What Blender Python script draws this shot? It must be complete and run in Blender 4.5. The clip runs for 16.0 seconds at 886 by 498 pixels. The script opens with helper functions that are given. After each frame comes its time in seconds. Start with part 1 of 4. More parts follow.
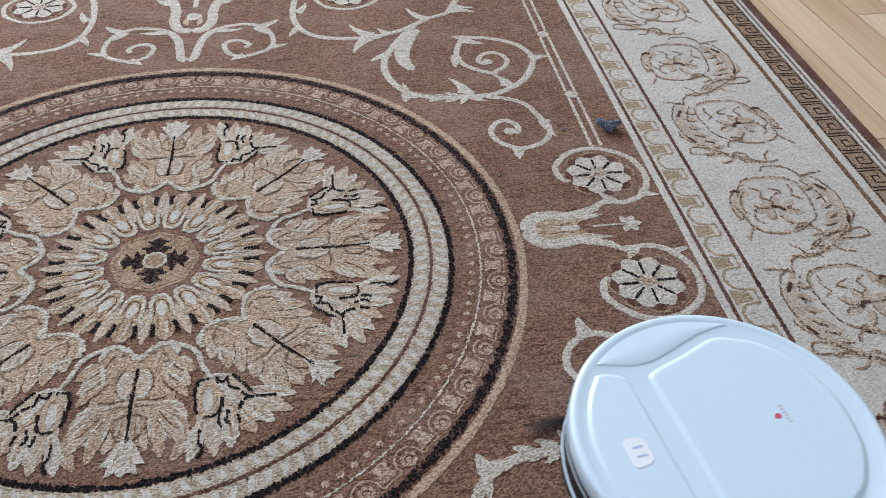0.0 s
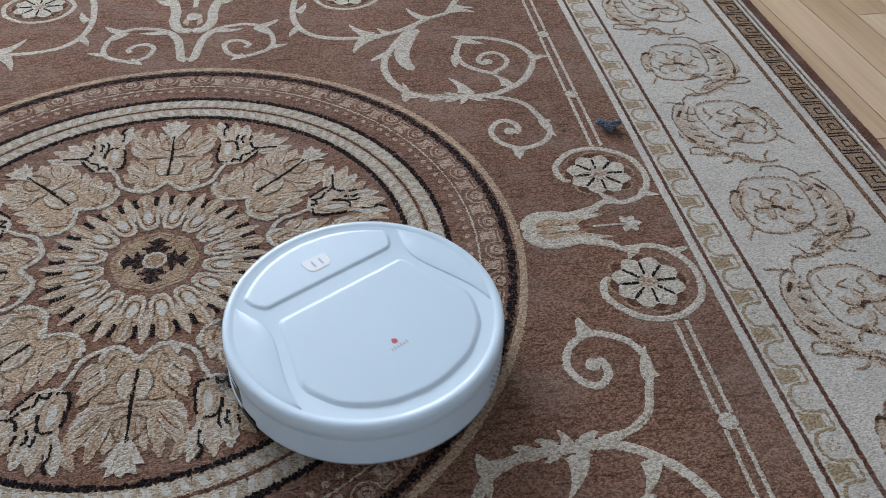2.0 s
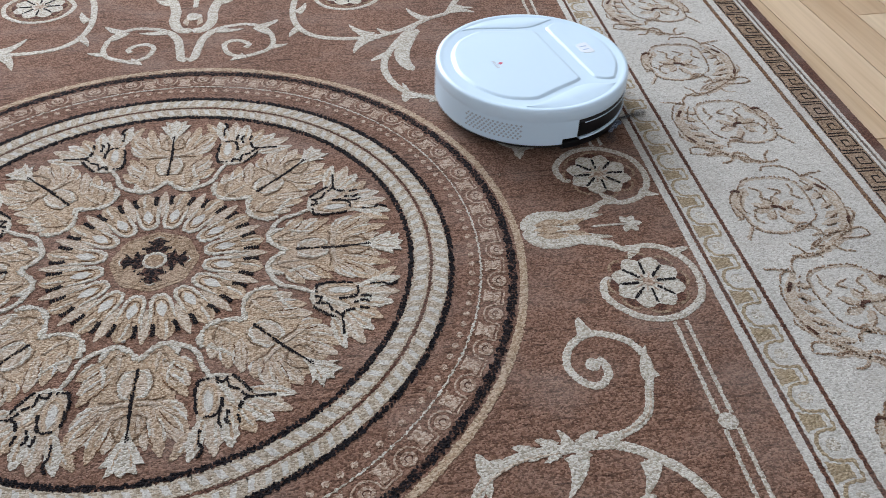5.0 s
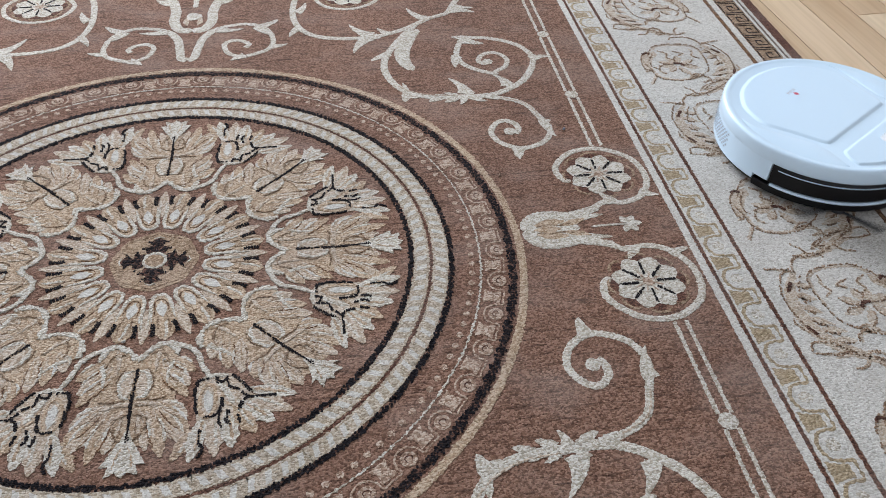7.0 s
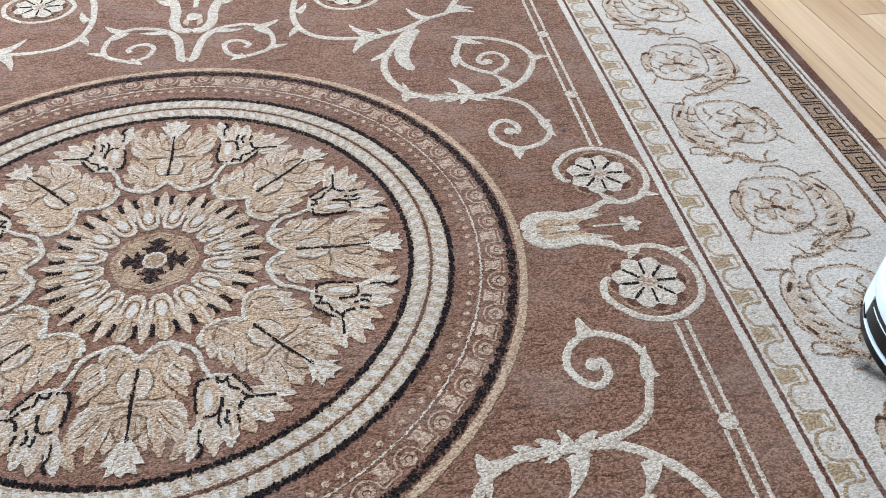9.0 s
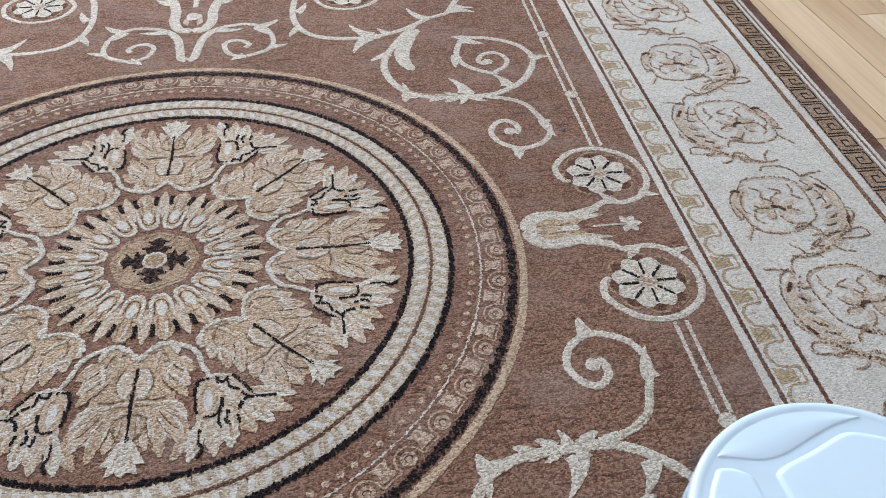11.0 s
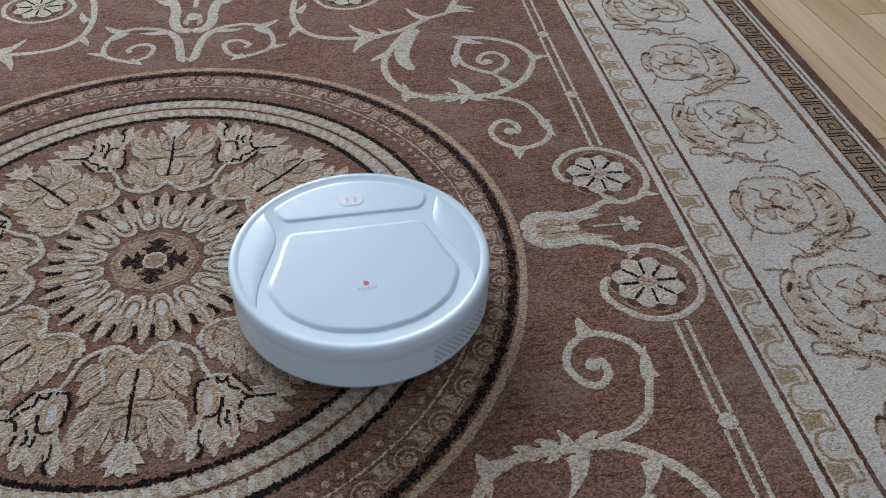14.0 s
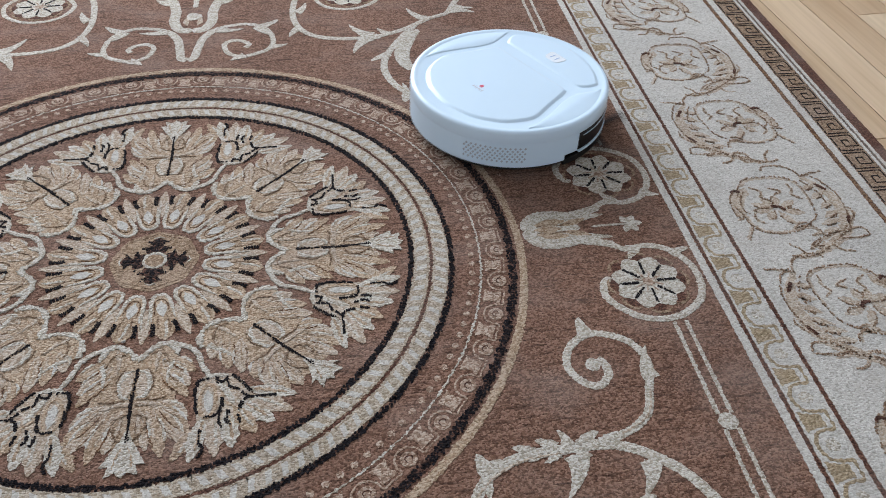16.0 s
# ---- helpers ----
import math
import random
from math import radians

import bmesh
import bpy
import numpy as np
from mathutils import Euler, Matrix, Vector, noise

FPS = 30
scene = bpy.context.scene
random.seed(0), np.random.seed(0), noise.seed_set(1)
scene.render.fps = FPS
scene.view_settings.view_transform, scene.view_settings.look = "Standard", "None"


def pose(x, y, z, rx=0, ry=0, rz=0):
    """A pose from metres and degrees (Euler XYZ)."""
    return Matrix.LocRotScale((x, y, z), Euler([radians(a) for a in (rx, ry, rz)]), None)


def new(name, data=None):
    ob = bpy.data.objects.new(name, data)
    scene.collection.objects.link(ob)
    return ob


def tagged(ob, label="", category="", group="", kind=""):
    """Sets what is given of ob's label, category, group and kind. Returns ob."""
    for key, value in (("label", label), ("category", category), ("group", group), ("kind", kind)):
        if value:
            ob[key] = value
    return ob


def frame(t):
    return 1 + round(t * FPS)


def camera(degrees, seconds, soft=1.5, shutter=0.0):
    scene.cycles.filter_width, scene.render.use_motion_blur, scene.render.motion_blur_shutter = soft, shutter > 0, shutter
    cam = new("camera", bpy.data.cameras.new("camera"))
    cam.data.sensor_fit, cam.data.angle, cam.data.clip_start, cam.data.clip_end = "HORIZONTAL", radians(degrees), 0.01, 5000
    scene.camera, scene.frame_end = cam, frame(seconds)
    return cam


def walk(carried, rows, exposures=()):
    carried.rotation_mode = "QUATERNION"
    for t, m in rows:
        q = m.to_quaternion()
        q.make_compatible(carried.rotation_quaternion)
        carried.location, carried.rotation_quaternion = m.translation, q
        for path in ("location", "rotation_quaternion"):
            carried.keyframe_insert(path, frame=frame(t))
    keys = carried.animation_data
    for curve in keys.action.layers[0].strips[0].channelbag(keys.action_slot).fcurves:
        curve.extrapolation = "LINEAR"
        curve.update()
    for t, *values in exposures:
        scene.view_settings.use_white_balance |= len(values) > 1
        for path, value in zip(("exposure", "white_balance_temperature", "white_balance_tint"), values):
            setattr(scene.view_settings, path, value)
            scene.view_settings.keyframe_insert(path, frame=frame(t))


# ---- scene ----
cam = camera(56.57, 16.0, soft=0.75, shutter=0.4)
EYE = pose(0.2153, -0.7340, 0.6670, 47.354, -1.420, -8.290)
walk(cam, [(0.0, EYE), (16.0, EYE)], exposures=[(0.0, 0.03), (1.0, -0.10), (2.0, -0.38), (3.0, -0.57), (4.0, -0.20), (6.5, 0.12), (8.0, 0.13), (8.5, 0.29), (9.0, 0.48), (11.5, 0.17), (12.5, 0.03), (13.0, -0.12), (13.5, -0.27), (14.5, -0.63), (15.0, -0.33), (16.0, -0.03)])

# ---- light: daylight through one wide window behind the far side of the rug ----
TURN = 2.9                      # the room and its boards lie a little askew to the rug
ROOM = pose(0, 0, 0, 0, 0, TURN)
world = bpy.data.worlds.new("sky")
scene.world = world
world.use_nodes = True
wn, wl = world.node_tree.nodes, world.node_tree.links
sky = wn.new("ShaderNodeTexSky")
sky.sky_type, sky.sun_disc = "NISHITA", False
sky.sun_elevation, sky.sun_rotation = radians(38), radians(200)
wl.new(sky.outputs["Color"], wn["Background"].inputs["Color"])
wn["Background"].inputs["Strength"].default_value = 0.12
win_light = bpy.data.lights.new("window_daylight", "AREA")
win_light.shape, win_light.size, win_light.size_y = "RECTANGLE", 2.3, 1.45
win_light.energy, win_light.color = 238, (0.855, 0.91, 1.0)
win_ob = new("window_daylight", win_light)
win_ob.matrix_world = ROOM @ pose(-0.7, 3.28, 1.65, -90, 0, 0)

# ---- materials ----


def mat(name):
    m = bpy.data.materials.new(name)
    m.use_nodes = True
    return m, m.node_tree.nodes, m.node_tree.links, m.node_tree.nodes["Principled BSDF"]


def ramp(n, cols, stops=None, step=False):
    r = n.new("ShaderNodeValToRGB")
    cr = r.color_ramp
    cr.interpolation = "CONSTANT" if step else "LINEAR"
    k = len(cols)
    stops = stops or [i / max(1, k if step else k - 1) for i in range(k)]
    while len(cr.elements) < k:
        cr.elements.new(0.5)
    for e, c, s in zip(cr.elements, cols, stops):
        e.position, e.color = s, (*c, 1)
    return r


def mixed(n, l, kind, fac, a, b):
    m = n.new("ShaderNodeMix")
    m.data_type, m.blend_type = "RGBA", kind
    for sock, v in ((m.inputs["Factor"], fac), (m.inputs["A"], a), (m.inputs["B"], b)):
        if isinstance(v, (int, float)):
            sock.default_value = v
        elif isinstance(v, tuple):
            sock.default_value = (*v, 1)
        else:
            l.new(v, sock)
    return m.outputs["Result"]


def scaled(n, l, src, s):
    v = n.new("ShaderNodeVectorMath")
    v.operation = "MULTIPLY"
    l.new(src, v.inputs[0])
    v.inputs[1].default_value = s
    return v.outputs[0]


def noise_at(n, l, src, scale, detail=2.0):
    t = n.new("ShaderNodeTexNoise")
    t.inputs["Scale"].default_value, t.inputs["Detail"].default_value = scale, detail
    l.new(src, t.inputs["Vector"])
    return t.outputs["Fac"]


def pile(name, cols, tuft=600, wear=0.22, depth=0.0016, streak=0.5, dusty=0.22, crease_shade=0.3):
    """Cut wool pile: single tufts of slightly different yarn, rows of weave across the rug, dusty worn patches. Shade
    between tufts and in creases is put into the colour.
    """
    cols = [tuple(0.86 * v for v in c) for c in cols]
    m, n, l, p = mat(name)
    pos = n.new("ShaderNodeNewGeometry").outputs["Position"]
    vor = n.new("ShaderNodeTexVoronoi")
    vor.inputs["Scale"].default_value = tuft
    l.new(scaled(n, l, pos, (0.8, 1.0, 1.0)), vor.inputs["Vector"])
    yarn = n.new("ShaderNodeSeparateColor")
    l.new(vor.outputs["Color"], yarn.inputs[0])
    r = ramp(n, [tuple(c * 0.76 for c in cols[0])] + list(cols) + [tuple(min(0.9, c * 1.14) for c in cols[-1])])
    l.new(yarn.outputs[0], r.inputs[0])
    clump = noise_at(n, l, scaled(n, l, pos, (330, 470, 1)), 1.0, 3.0)
    long = noise_at(n, l, scaled(n, l, pos, (45, 300, 1)), 1.0, 3.0)
    rows = mixed(n, l, "MIX", 0.38, clump, long)
    # shade of the gaps between tufts and rows, darkened in the colour
    rr = ramp(n, [(0.25, 0.23, 0.22), (0.85, 0.85, 0.85), (1.0, 1.0, 1.0)], [0.33, 0.44, 0.6])
    l.new(rows, rr.inputs[0])
    c = mixed(n, l, "MULTIPLY", streak, r.outputs[0], rr.outputs[0])
    # sparse long creases, their shade multiplied into the colour too
    fold = noise_at(n, l, scaled(n, l, pos, (30, 200, 1)), 1.0, 3.0)
    fr = ramp(n, [(0.45, 0.43, 0.42), (1, 1, 1)], [0.34, 0.43])
    l.new(fold, fr.inputs[0])
    c = mixed(n, l, "MULTIPLY", crease_shade, c, fr.outputs[0])
    dirt = noise_at(n, l, pos, 5.5, 5.0)
    dr = ramp(n, [(0.72, 0.72, 0.74), (1, 1, 1)], [0.32, 0.62])
    l.new(dirt, dr.inputs[0])
    c = mixed(n, l, "MULTIPLY", min(1.0, wear * 2), c, dr.outputs[0])
    dust = noise_at(n, l, scaled(n, l, pos, (9, 15, 1)), 1.0, 4.0)
    du = ramp(n, [(0, 0, 0), (dusty, dusty, dusty)], [0.48, 0.75])
    l.new(dust, du.inputs[0])
    c = mixed(n, l, "MIX", du.outputs[0], c, (0.36, 0.30, 0.27))
    l.new(c, p.inputs["Base Color"])
    p.inputs["Roughness"].default_value = 0.95
    p.inputs["Specular IOR Level"].default_value = 0.08
    p.inputs["Sheen Weight"].default_value = 0.03
    p.inputs["Sheen Roughness"].default_value = 0.6
    h = n.new("ShaderNodeMath")
    h.operation = "MULTIPLY_ADD"
    h.inputs[1].default_value = 1.0
    l.new(mixed(n, l, "MIX", 0.35, rows, noise_at(n, l, pos, 700, 2.0)), h.inputs[0])
    dip = n.new("ShaderNodeMath")
    dip.operation = "MULTIPLY"
    l.new(vor.outputs["Distance"], dip.inputs[0])
    dip.inputs[1].default_value = -0.6
    l.new(dip.outputs[0], h.inputs[2])
    b = n.new("ShaderNodeBump")
    b.inputs["Strength"].default_value, b.inputs["Distance"].default_value = 1.0, depth
    l.new(h.outputs[0], b.inputs["Height"])
    l.new(b.outputs[0], p.inputs["Normal"])
    return m


RUST = pile("rust_pile", [(0.164, 0.085, 0.056), (0.242, 0.133, 0.092), (0.315, 0.185, 0.135)], wear=0.3, streak=0.65, crease_shade=0.8)
RUSTLINE = pile("rust_brown_pile", [(0.08, 0.034, 0.024), (0.17, 0.08, 0.055)])
CREAM = pile("cream_pile", [(0.46, 0.405, 0.325), (0.585, 0.54, 0.465), (0.67, 0.635, 0.575)], wear=0.2, streak=0.28, crease_shade=0.15)
WHITE = pile("ivory_pile", [(0.525, 0.50, 0.455), (0.575, 0.55, 0.505), (0.62, 0.60, 0.562)], wear=0.2, streak=0.15, depth=0.0009, crease_shade=0.15)
BEIGE = pile("beige_pile", [(0.375, 0.260, 0.168), (0.49, 0.360, 0.250), (0.58, 0.458, 0.342)], wear=0.25, streak=0.32, crease_shade=0.15)
TAN = pile("tan_pile", [(0.21, 0.13, 0.08), (0.32, 0.22, 0.145), (0.41, 0.30, 0.21)], wear=0.2)
SAND = pile("sand_pile", [(0.43, 0.328, 0.238), (0.535, 0.433, 0.338), (0.61, 0.525, 0.44)], wear=0.15, streak=0.32, crease_shade=0.15)
OCHRE = pile("ochre_brown_pile", [(0.11, 0.05, 0.026), (0.27, 0.155, 0.085)])
DARK = pile("dark_outline_pile", [(0.005, 0.004, 0.007), (0.010, 0.008, 0.011), (0.022, 0.018, 0.020)], wear=0.05, dusty=0.0, streak=0.2)
DARKMIX = pile("dark_speckled_pile", [(0.016, 0.011, 0.011), (0.028, 0.017, 0.015), (0.05, 0.028, 0.022), (0.10, 0.052, 0.040), (0.17, 0.085, 0.062)], dusty=0.0)
PINK = pile("rosy_cream_pile", [(0.32, 0.205, 0.145), (0.46, 0.335, 0.255), (0.56, 0.45, 0.365)], wear=0.15, streak=0.35, crease_shade=0.15)


def glossy(name, col, rough, spec=0.5, coat=0.0, metal=0.0, grime=0.0, even=False):
    m, n, l, p = mat(name)
    tc = n.new("ShaderNodeTexCoord").outputs["Object"]
    nz = noise_at(n, l, tc, 60, 4.0)
    r = ramp(n, [tuple(max(0.0, c * (1 - grime)) for c in col), col], [0.35, 0.6])
    l.new(nz, r.inputs[0])
    l.new(r.outputs[0], p.inputs["Base Color"])
    rg = n.new("ShaderNodeMapRange")
    rg.inputs["To Min"].default_value, rg.inputs["To Max"].default_value = (rough * 0.97, rough * 1.03) if even else (rough * 0.8, rough * 1.3)
    l.new(noise_at(n, l, tc, 25, 3.0), rg.inputs["Value"])
    l.new(rg.outputs[0], p.inputs["Roughness"])
    p.inputs["Specular IOR Level"].default_value = spec
    p.inputs["Coat Weight"].default_value = coat
    p.inputs["Coat Roughness"].default_value = 0.06
    p.inputs["Metallic"].default_value = metal
    return m


SHELL = glossy("white_gloss_plastic", (0.61, 0.765, 0.90), 0.30, spec=0.35, coat=0.25, grime=0.004, even=True)
BLACK = glossy("black_gloss_plastic", (0.006, 0.006, 0.007), 0.30, spec=0.2, coat=0.08)
RUBBER = glossy("black_rubber", (0.012, 0.012, 0.013), 0.6)
# near-white base colour stands in for the window's reflection on the plate
GLARE = glossy("bright_display_plastic", (0.84, 0.90, 0.97), 0.05, coat=1.0, metal=0.0)
ICON = glossy("pale_blue_print", (0.42, 0.54, 0.76), 0.25)
RED = glossy("red_print", (0.60, 0.09, 0.15), 0.35)
GREY = glossy("grey_print", (0.50, 0.53, 0.60), 0.4)
BRISTLE = glossy("dark_grey_bristle", (0.03, 0.03, 0.035), 0.7)
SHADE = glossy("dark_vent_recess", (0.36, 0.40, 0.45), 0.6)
LINT = pile("blue_grey_lint", [(0.07, 0.09, 0.125), (0.14, 0.17, 0.23), (0.30, 0.34, 0.42)], tuft=900, depth=0.002)


def plank_mat():
    m, n, l, p = mat("oiled_oak_boards")
    pos = n.new("ShaderNodeTexCoord").outputs["Object"]
    rnd = n.new("ShaderNodeObjectInfo").outputs["Random"]
    off = n.new("ShaderNodeVectorMath")
    off.operation = "ADD"
    l.new(pos, off.inputs[0])
    sh = n.new("ShaderNodeCombineXYZ")
    mu = n.new("ShaderNodeMath")
    mu.operation = "MULTIPLY"
    l.new(rnd, mu.inputs[0])
    mu.inputs[1].default_value = 37.0
    l.new(mu.outputs[0], sh.inputs[2])
    l.new(sh.outputs[0], off.inputs[1])
    v = off.outputs[0]
    grain = noise_at(n, l, scaled(n, l, v, (140, 4, 1)), 1.0, 5.0)
    cath = noise_at(n, l, scaled(n, l, v, (22, 1.6, 1)), 1.0, 3.0)
    base = ramp(n, [(0.53, 0.375, 0.235), (0.61, 0.455, 0.305), (0.70, 0.56, 0.395)])
    l.new(rnd, base.inputs[0])
    g = ramp(n, [(0.70, 0.66, 0.60), (1, 1, 1)], [0.36, 0.6])
    l.new(grain, g.inputs[0])
    g2 = ramp(n, [(0.80, 0.74, 0.66), (1, 1, 1)], [0.35, 0.55])
    l.new(cath, g2.inputs[0])
    c = mixed(n, l, "MULTIPLY", 0.4, base.outputs[0], g.outputs[0])
    c = mixed(n, l, "MULTIPLY", 0.7, c, g2.outputs[0])
    l.new(c, p.inputs["Base Color"])
    p.inputs["Roughness"].default_value = 0.38
    b = n.new("ShaderNodeBump")
    b.inputs["Strength"].default_value, b.inputs["Distance"].default_value = 0.2, 0.0006
    l.new(grain, b.inputs["Height"])
    l.new(b.outputs[0], p.inputs["Normal"])
    return m


OAK = plank_mat()


def plaster(name, col):
    m, n, l, p = mat(name)
    pos = n.new("ShaderNodeNewGeometry").outputs["Position"]
    r = ramp(n, [tuple(c * 0.93 for c in col), col], [0.3, 0.7])
    l.new(noise_at(n, l, pos, 3, 5.0), r.inputs[0])
    l.new(r.outputs[0], p.inputs["Base Color"])
    p.inputs["Roughness"].default_value = 0.9
    b = n.new("ShaderNodeBump")
    b.inputs["Strength"].default_value, b.inputs["Distance"].default_value = 0.15, 0.002
    l.new(noise_at(n, l, pos, 120, 3.0), b.inputs["Height"])
    l.new(b.outputs[0], p.inputs["Normal"])
    return m


WALL = plaster("painted_plaster", (0.58, 0.585, 0.59))
# paler than the other walls, to throw light back onto the robot's side
BOUNCE = plaster("pale_painted_plaster", (0.82, 0.83, 0.85))
# unseen ceiling, greyed so that less light bounces onto rug and robot top
CEIL = plaster("white_ceiling_paint", (0.42, 0.43, 0.44))
SEAM = plaster("dark_floor_joint", (0.02, 0.014, 0.009))

# ---- builders ----
FLAT = 0.20                     # how far the figures of the pile stand proud


def piece(name, material, parent, draw, label=""):
    """A part drawn by one call on a fresh mesh."""
    b = bmesh.new()
    draw(b)
    return part(name, b, material, parent, label)


def part(name, bm, material, parent=None, label="", smooth=False):
    me = bpy.data.meshes.new(name)
    bm.to_mesh(me)
    bm.free()
    me.materials.append(material)
    if smooth:
        me.shade_smooth()
    ob = new(name, me)
    ob.parent = parent
    return tagged(ob, label)


def again(ob, m, parent=None):
    """One more of a part, on the same mesh."""
    o = new(ob.name.split(".")[0], ob.data)
    o.parent = parent or ob.parent
    o.matrix_basis = m
    return o


def box(bm, x0, x1, y0, y1, z0, z1, bevel=0.0):
    r = bmesh.ops.create_cube(bm, size=1.0)
    bmesh.ops.scale(bm, vec=(x1 - x0, y1 - y0, z1 - z0), verts=r["verts"])
    bmesh.ops.translate(bm, vec=((x0 + x1) / 2, (y0 + y1) / 2, (z0 + z1) / 2), verts=r["verts"])
    if bevel:
        es = {e for v in r["verts"] for e in v.link_edges}
        bmesh.ops.bevel(bm, geom=list(es), offset=bevel, segments=2, affect="EDGES")


def lathe(bm, prof, a0=0.0, a1=360.0, n=96, cap=False):
    full = abs(a1 - a0) > 359.9
    rings = []
    for i in range(n if full else n + 1):
        a = radians(a0 + (a1 - a0) * i / n)
        rings.append([bm.verts.new((r * math.cos(a), r * math.sin(a), z)) for r, z in prof])
    for i in range(n):
        p, q = rings[i], rings[(i + 1) % len(rings)]
        for j in range(len(prof) - 1):
            bm.faces.new((p[j], q[j], q[j + 1], p[j + 1]))
    if cap and not full:
        bm.faces.new(rings[0]), bm.faces.new(rings[-1][::-1])
    return rings


def spline(pts, step=0.0016, closed=False):
    """A smooth line through a few guide points, in even small steps."""
    ps = [Vector(p) for p in pts]
    k, out = len(ps), []
    for i in range(k if closed else k - 1):
        if closed:
            a, b, c, d = (ps[(i + j - 1) % k] for j in range(4))
        else:
            b, c = ps[i], ps[i + 1]
            a = ps[i - 1] if i else b * 2 - c
            d = ps[i + 2] if i + 2 < k else c * 2 - b
        m = max(2, int((c - b).length / step))
        for j in range(m):
            t = j / m
            out.append(0.5 * ((2 * b) + (c - a) * t + (2 * a - 5 * b + 4 * c - d) * t * t + (3 * b - a - 3 * c + d) * t ** 3))
    if not closed:
        out.append(ps[-1])
    return out


def polar(c, knots):
    """Guide points round c, from (degrees, radius) pairs."""
    return [(c[0] + r * math.cos(radians(a)), c[1] + r * math.sin(radians(a))) for a, r in knots]


def fray(v, amp=0.0007, f=380.0):
    q, k = Vector((v[0] * f, v[1] * f, 0.0)), Vector((37.1, 11.7, 5.0))
    return (amp * (noise.noise(q) + 1.0 * noise.noise(q * 2.6)), amp * (noise.noise(q + k) + 1.0 * noise.noise(q * 2.6 + k)))


def stroke(bm, pts, w, z=0.0011, ends=(0.35, 0.35), closed=False, swell=None, rough=0.0013, dz=0.0016):
    """A raised band of pile along a line, with frayed edges. ends: how far it narrows at either end; swell: a function of 0..1."""
    k = len(pts)
    rows = []
    for i, p in enumerate(pts):
        a, b = (pts[i - 1], pts[(i + 1) % k]) if closed else (pts[max(0, i - 1)], pts[min(k - 1, i + 1)])
        t = Vector((b[0] - a[0], b[1] - a[1]))
        if t.length < 1e-9:
            t = Vector((1, 0))
        t.normalize()
        n = Vector((-t.y, t.x))
        u = i / max(1, k - 1)
        f = 1.0
        if not closed:
            f = min(1.0, ends[0] + u * k * 0.25, ends[1] + (1 - u) * k * 0.25)
        if swell:
            f *= swell(u)
        h = w / 2 * f
        row = []
        for s, zz in ((-1, FLAT * z - 0.0009), (-0.8, FLAT * z), (0, FLAT * z + 0.0002), (0.8, FLAT * z), (1, FLAT * z - 0.0009)):
            q = Vector((p[0], p[1])) + n * (h * s)
            if s:
                jx, jy = fray(q, rough)
                q += Vector((jx, jy))
            row.append(bm.verts.new((q.x, q.y, zz)))
        rows.append(row)
    for i in range(k if closed else k - 1):
        p, q = rows[i], rows[(i + 1) % k]
        for j in range(4):
            bm.faces.new((p[j], p[j + 1], q[j + 1], q[j]))


def blob(bm, pts, z=0.0011, rough=0.0013, dz=0.0016):
    """A raised patch of pile with a frayed outline."""
    top, dense = [], []
    for p, q in zip(pts, list(pts[1:]) + [pts[0]]):
        k = max(1, int(math.hypot(q[0] - p[0], q[1] - p[1]) / 0.0018))
        dense += [(p[0] + (q[0] - p[0]) * i / k, p[1] + (q[1] - p[1]) * i / k) for i in range(k)]
    pts = dense
    for p in pts:
        jx, jy = fray(p, rough)
        top.append(bm.verts.new((p[0] + jx, p[1] + jy, FLAT * z)))
    if sum(a[0] * b[1] - b[0] * a[1] for a, b in zip(pts, list(pts[1:]) + [pts[0]])) < 0:
        top.reverse()
    bm.faces.new(top)
    low = [bm.verts.new((v.co.x, v.co.y, FLAT * z - 0.0009)) for v in top]
    for i in range(len(top)):
        j = (i + 1) % len(top)
        bm.faces.new((top[i], low[i], low[j], top[j]))


def tufts(bm, pts, w, z, keep=0.93, gx=0.0012, gy=0.0016):
    """A thin line of single dark tufts on the weave's grid, stepped and broken as knotted yarn is."""
    cells = {}
    for p, q in zip(pts, pts[1:]):
        t = Vector((q[0] - p[0], q[1] - p[1]))
        k = max(1, int(t.length / 0.0007))
        n = Vector((-t.y, t.x)).normalized() if t.length else Vector((0, 1))
        m = max(1, round(w / 0.0011))
        for i in range(k):
            c = Vector((p[0], p[1])) + t * (i / k)
            for j in range(m):
                d = c + n * (w * ((j + 0.5) / m - 0.5))
                cells[(round(d.x / gx), round(d.y / gy))] = True
    for a, e in cells:
        r = 0.5 + 0.5 * math.sin(a * 127.1 + e * 311.7 + 43758.5 * math.sin(a * 12.9898 + e * 78.233))
        if r > keep:
            continue
        x, y = a * gx + gx * 0.5 * (r - 0.5), e * gy + gy * 0.3 * math.sin(31 * r)
        top, low = [], []
        for u, v in ((-1, -0.5), (-0.3, -1), (0.9, -0.6), (1, 0.5), (0.2, 1), (-0.8, 0.7)):
            px, py = x + u * gx * 0.62, y + v * gy * 0.58
            top.append(bm.verts.new((px, py, FLAT * z)))
            low.append(bm.verts.new((px + u * 0.0002, py + v * 0.0002, FLAT * z - 0.0010)))
        bm.faces.new(top)
        for i in range(6):
            bm.faces.new((low[i], low[(i + 1) % 6], top[(i + 1) % 6], top[i]))


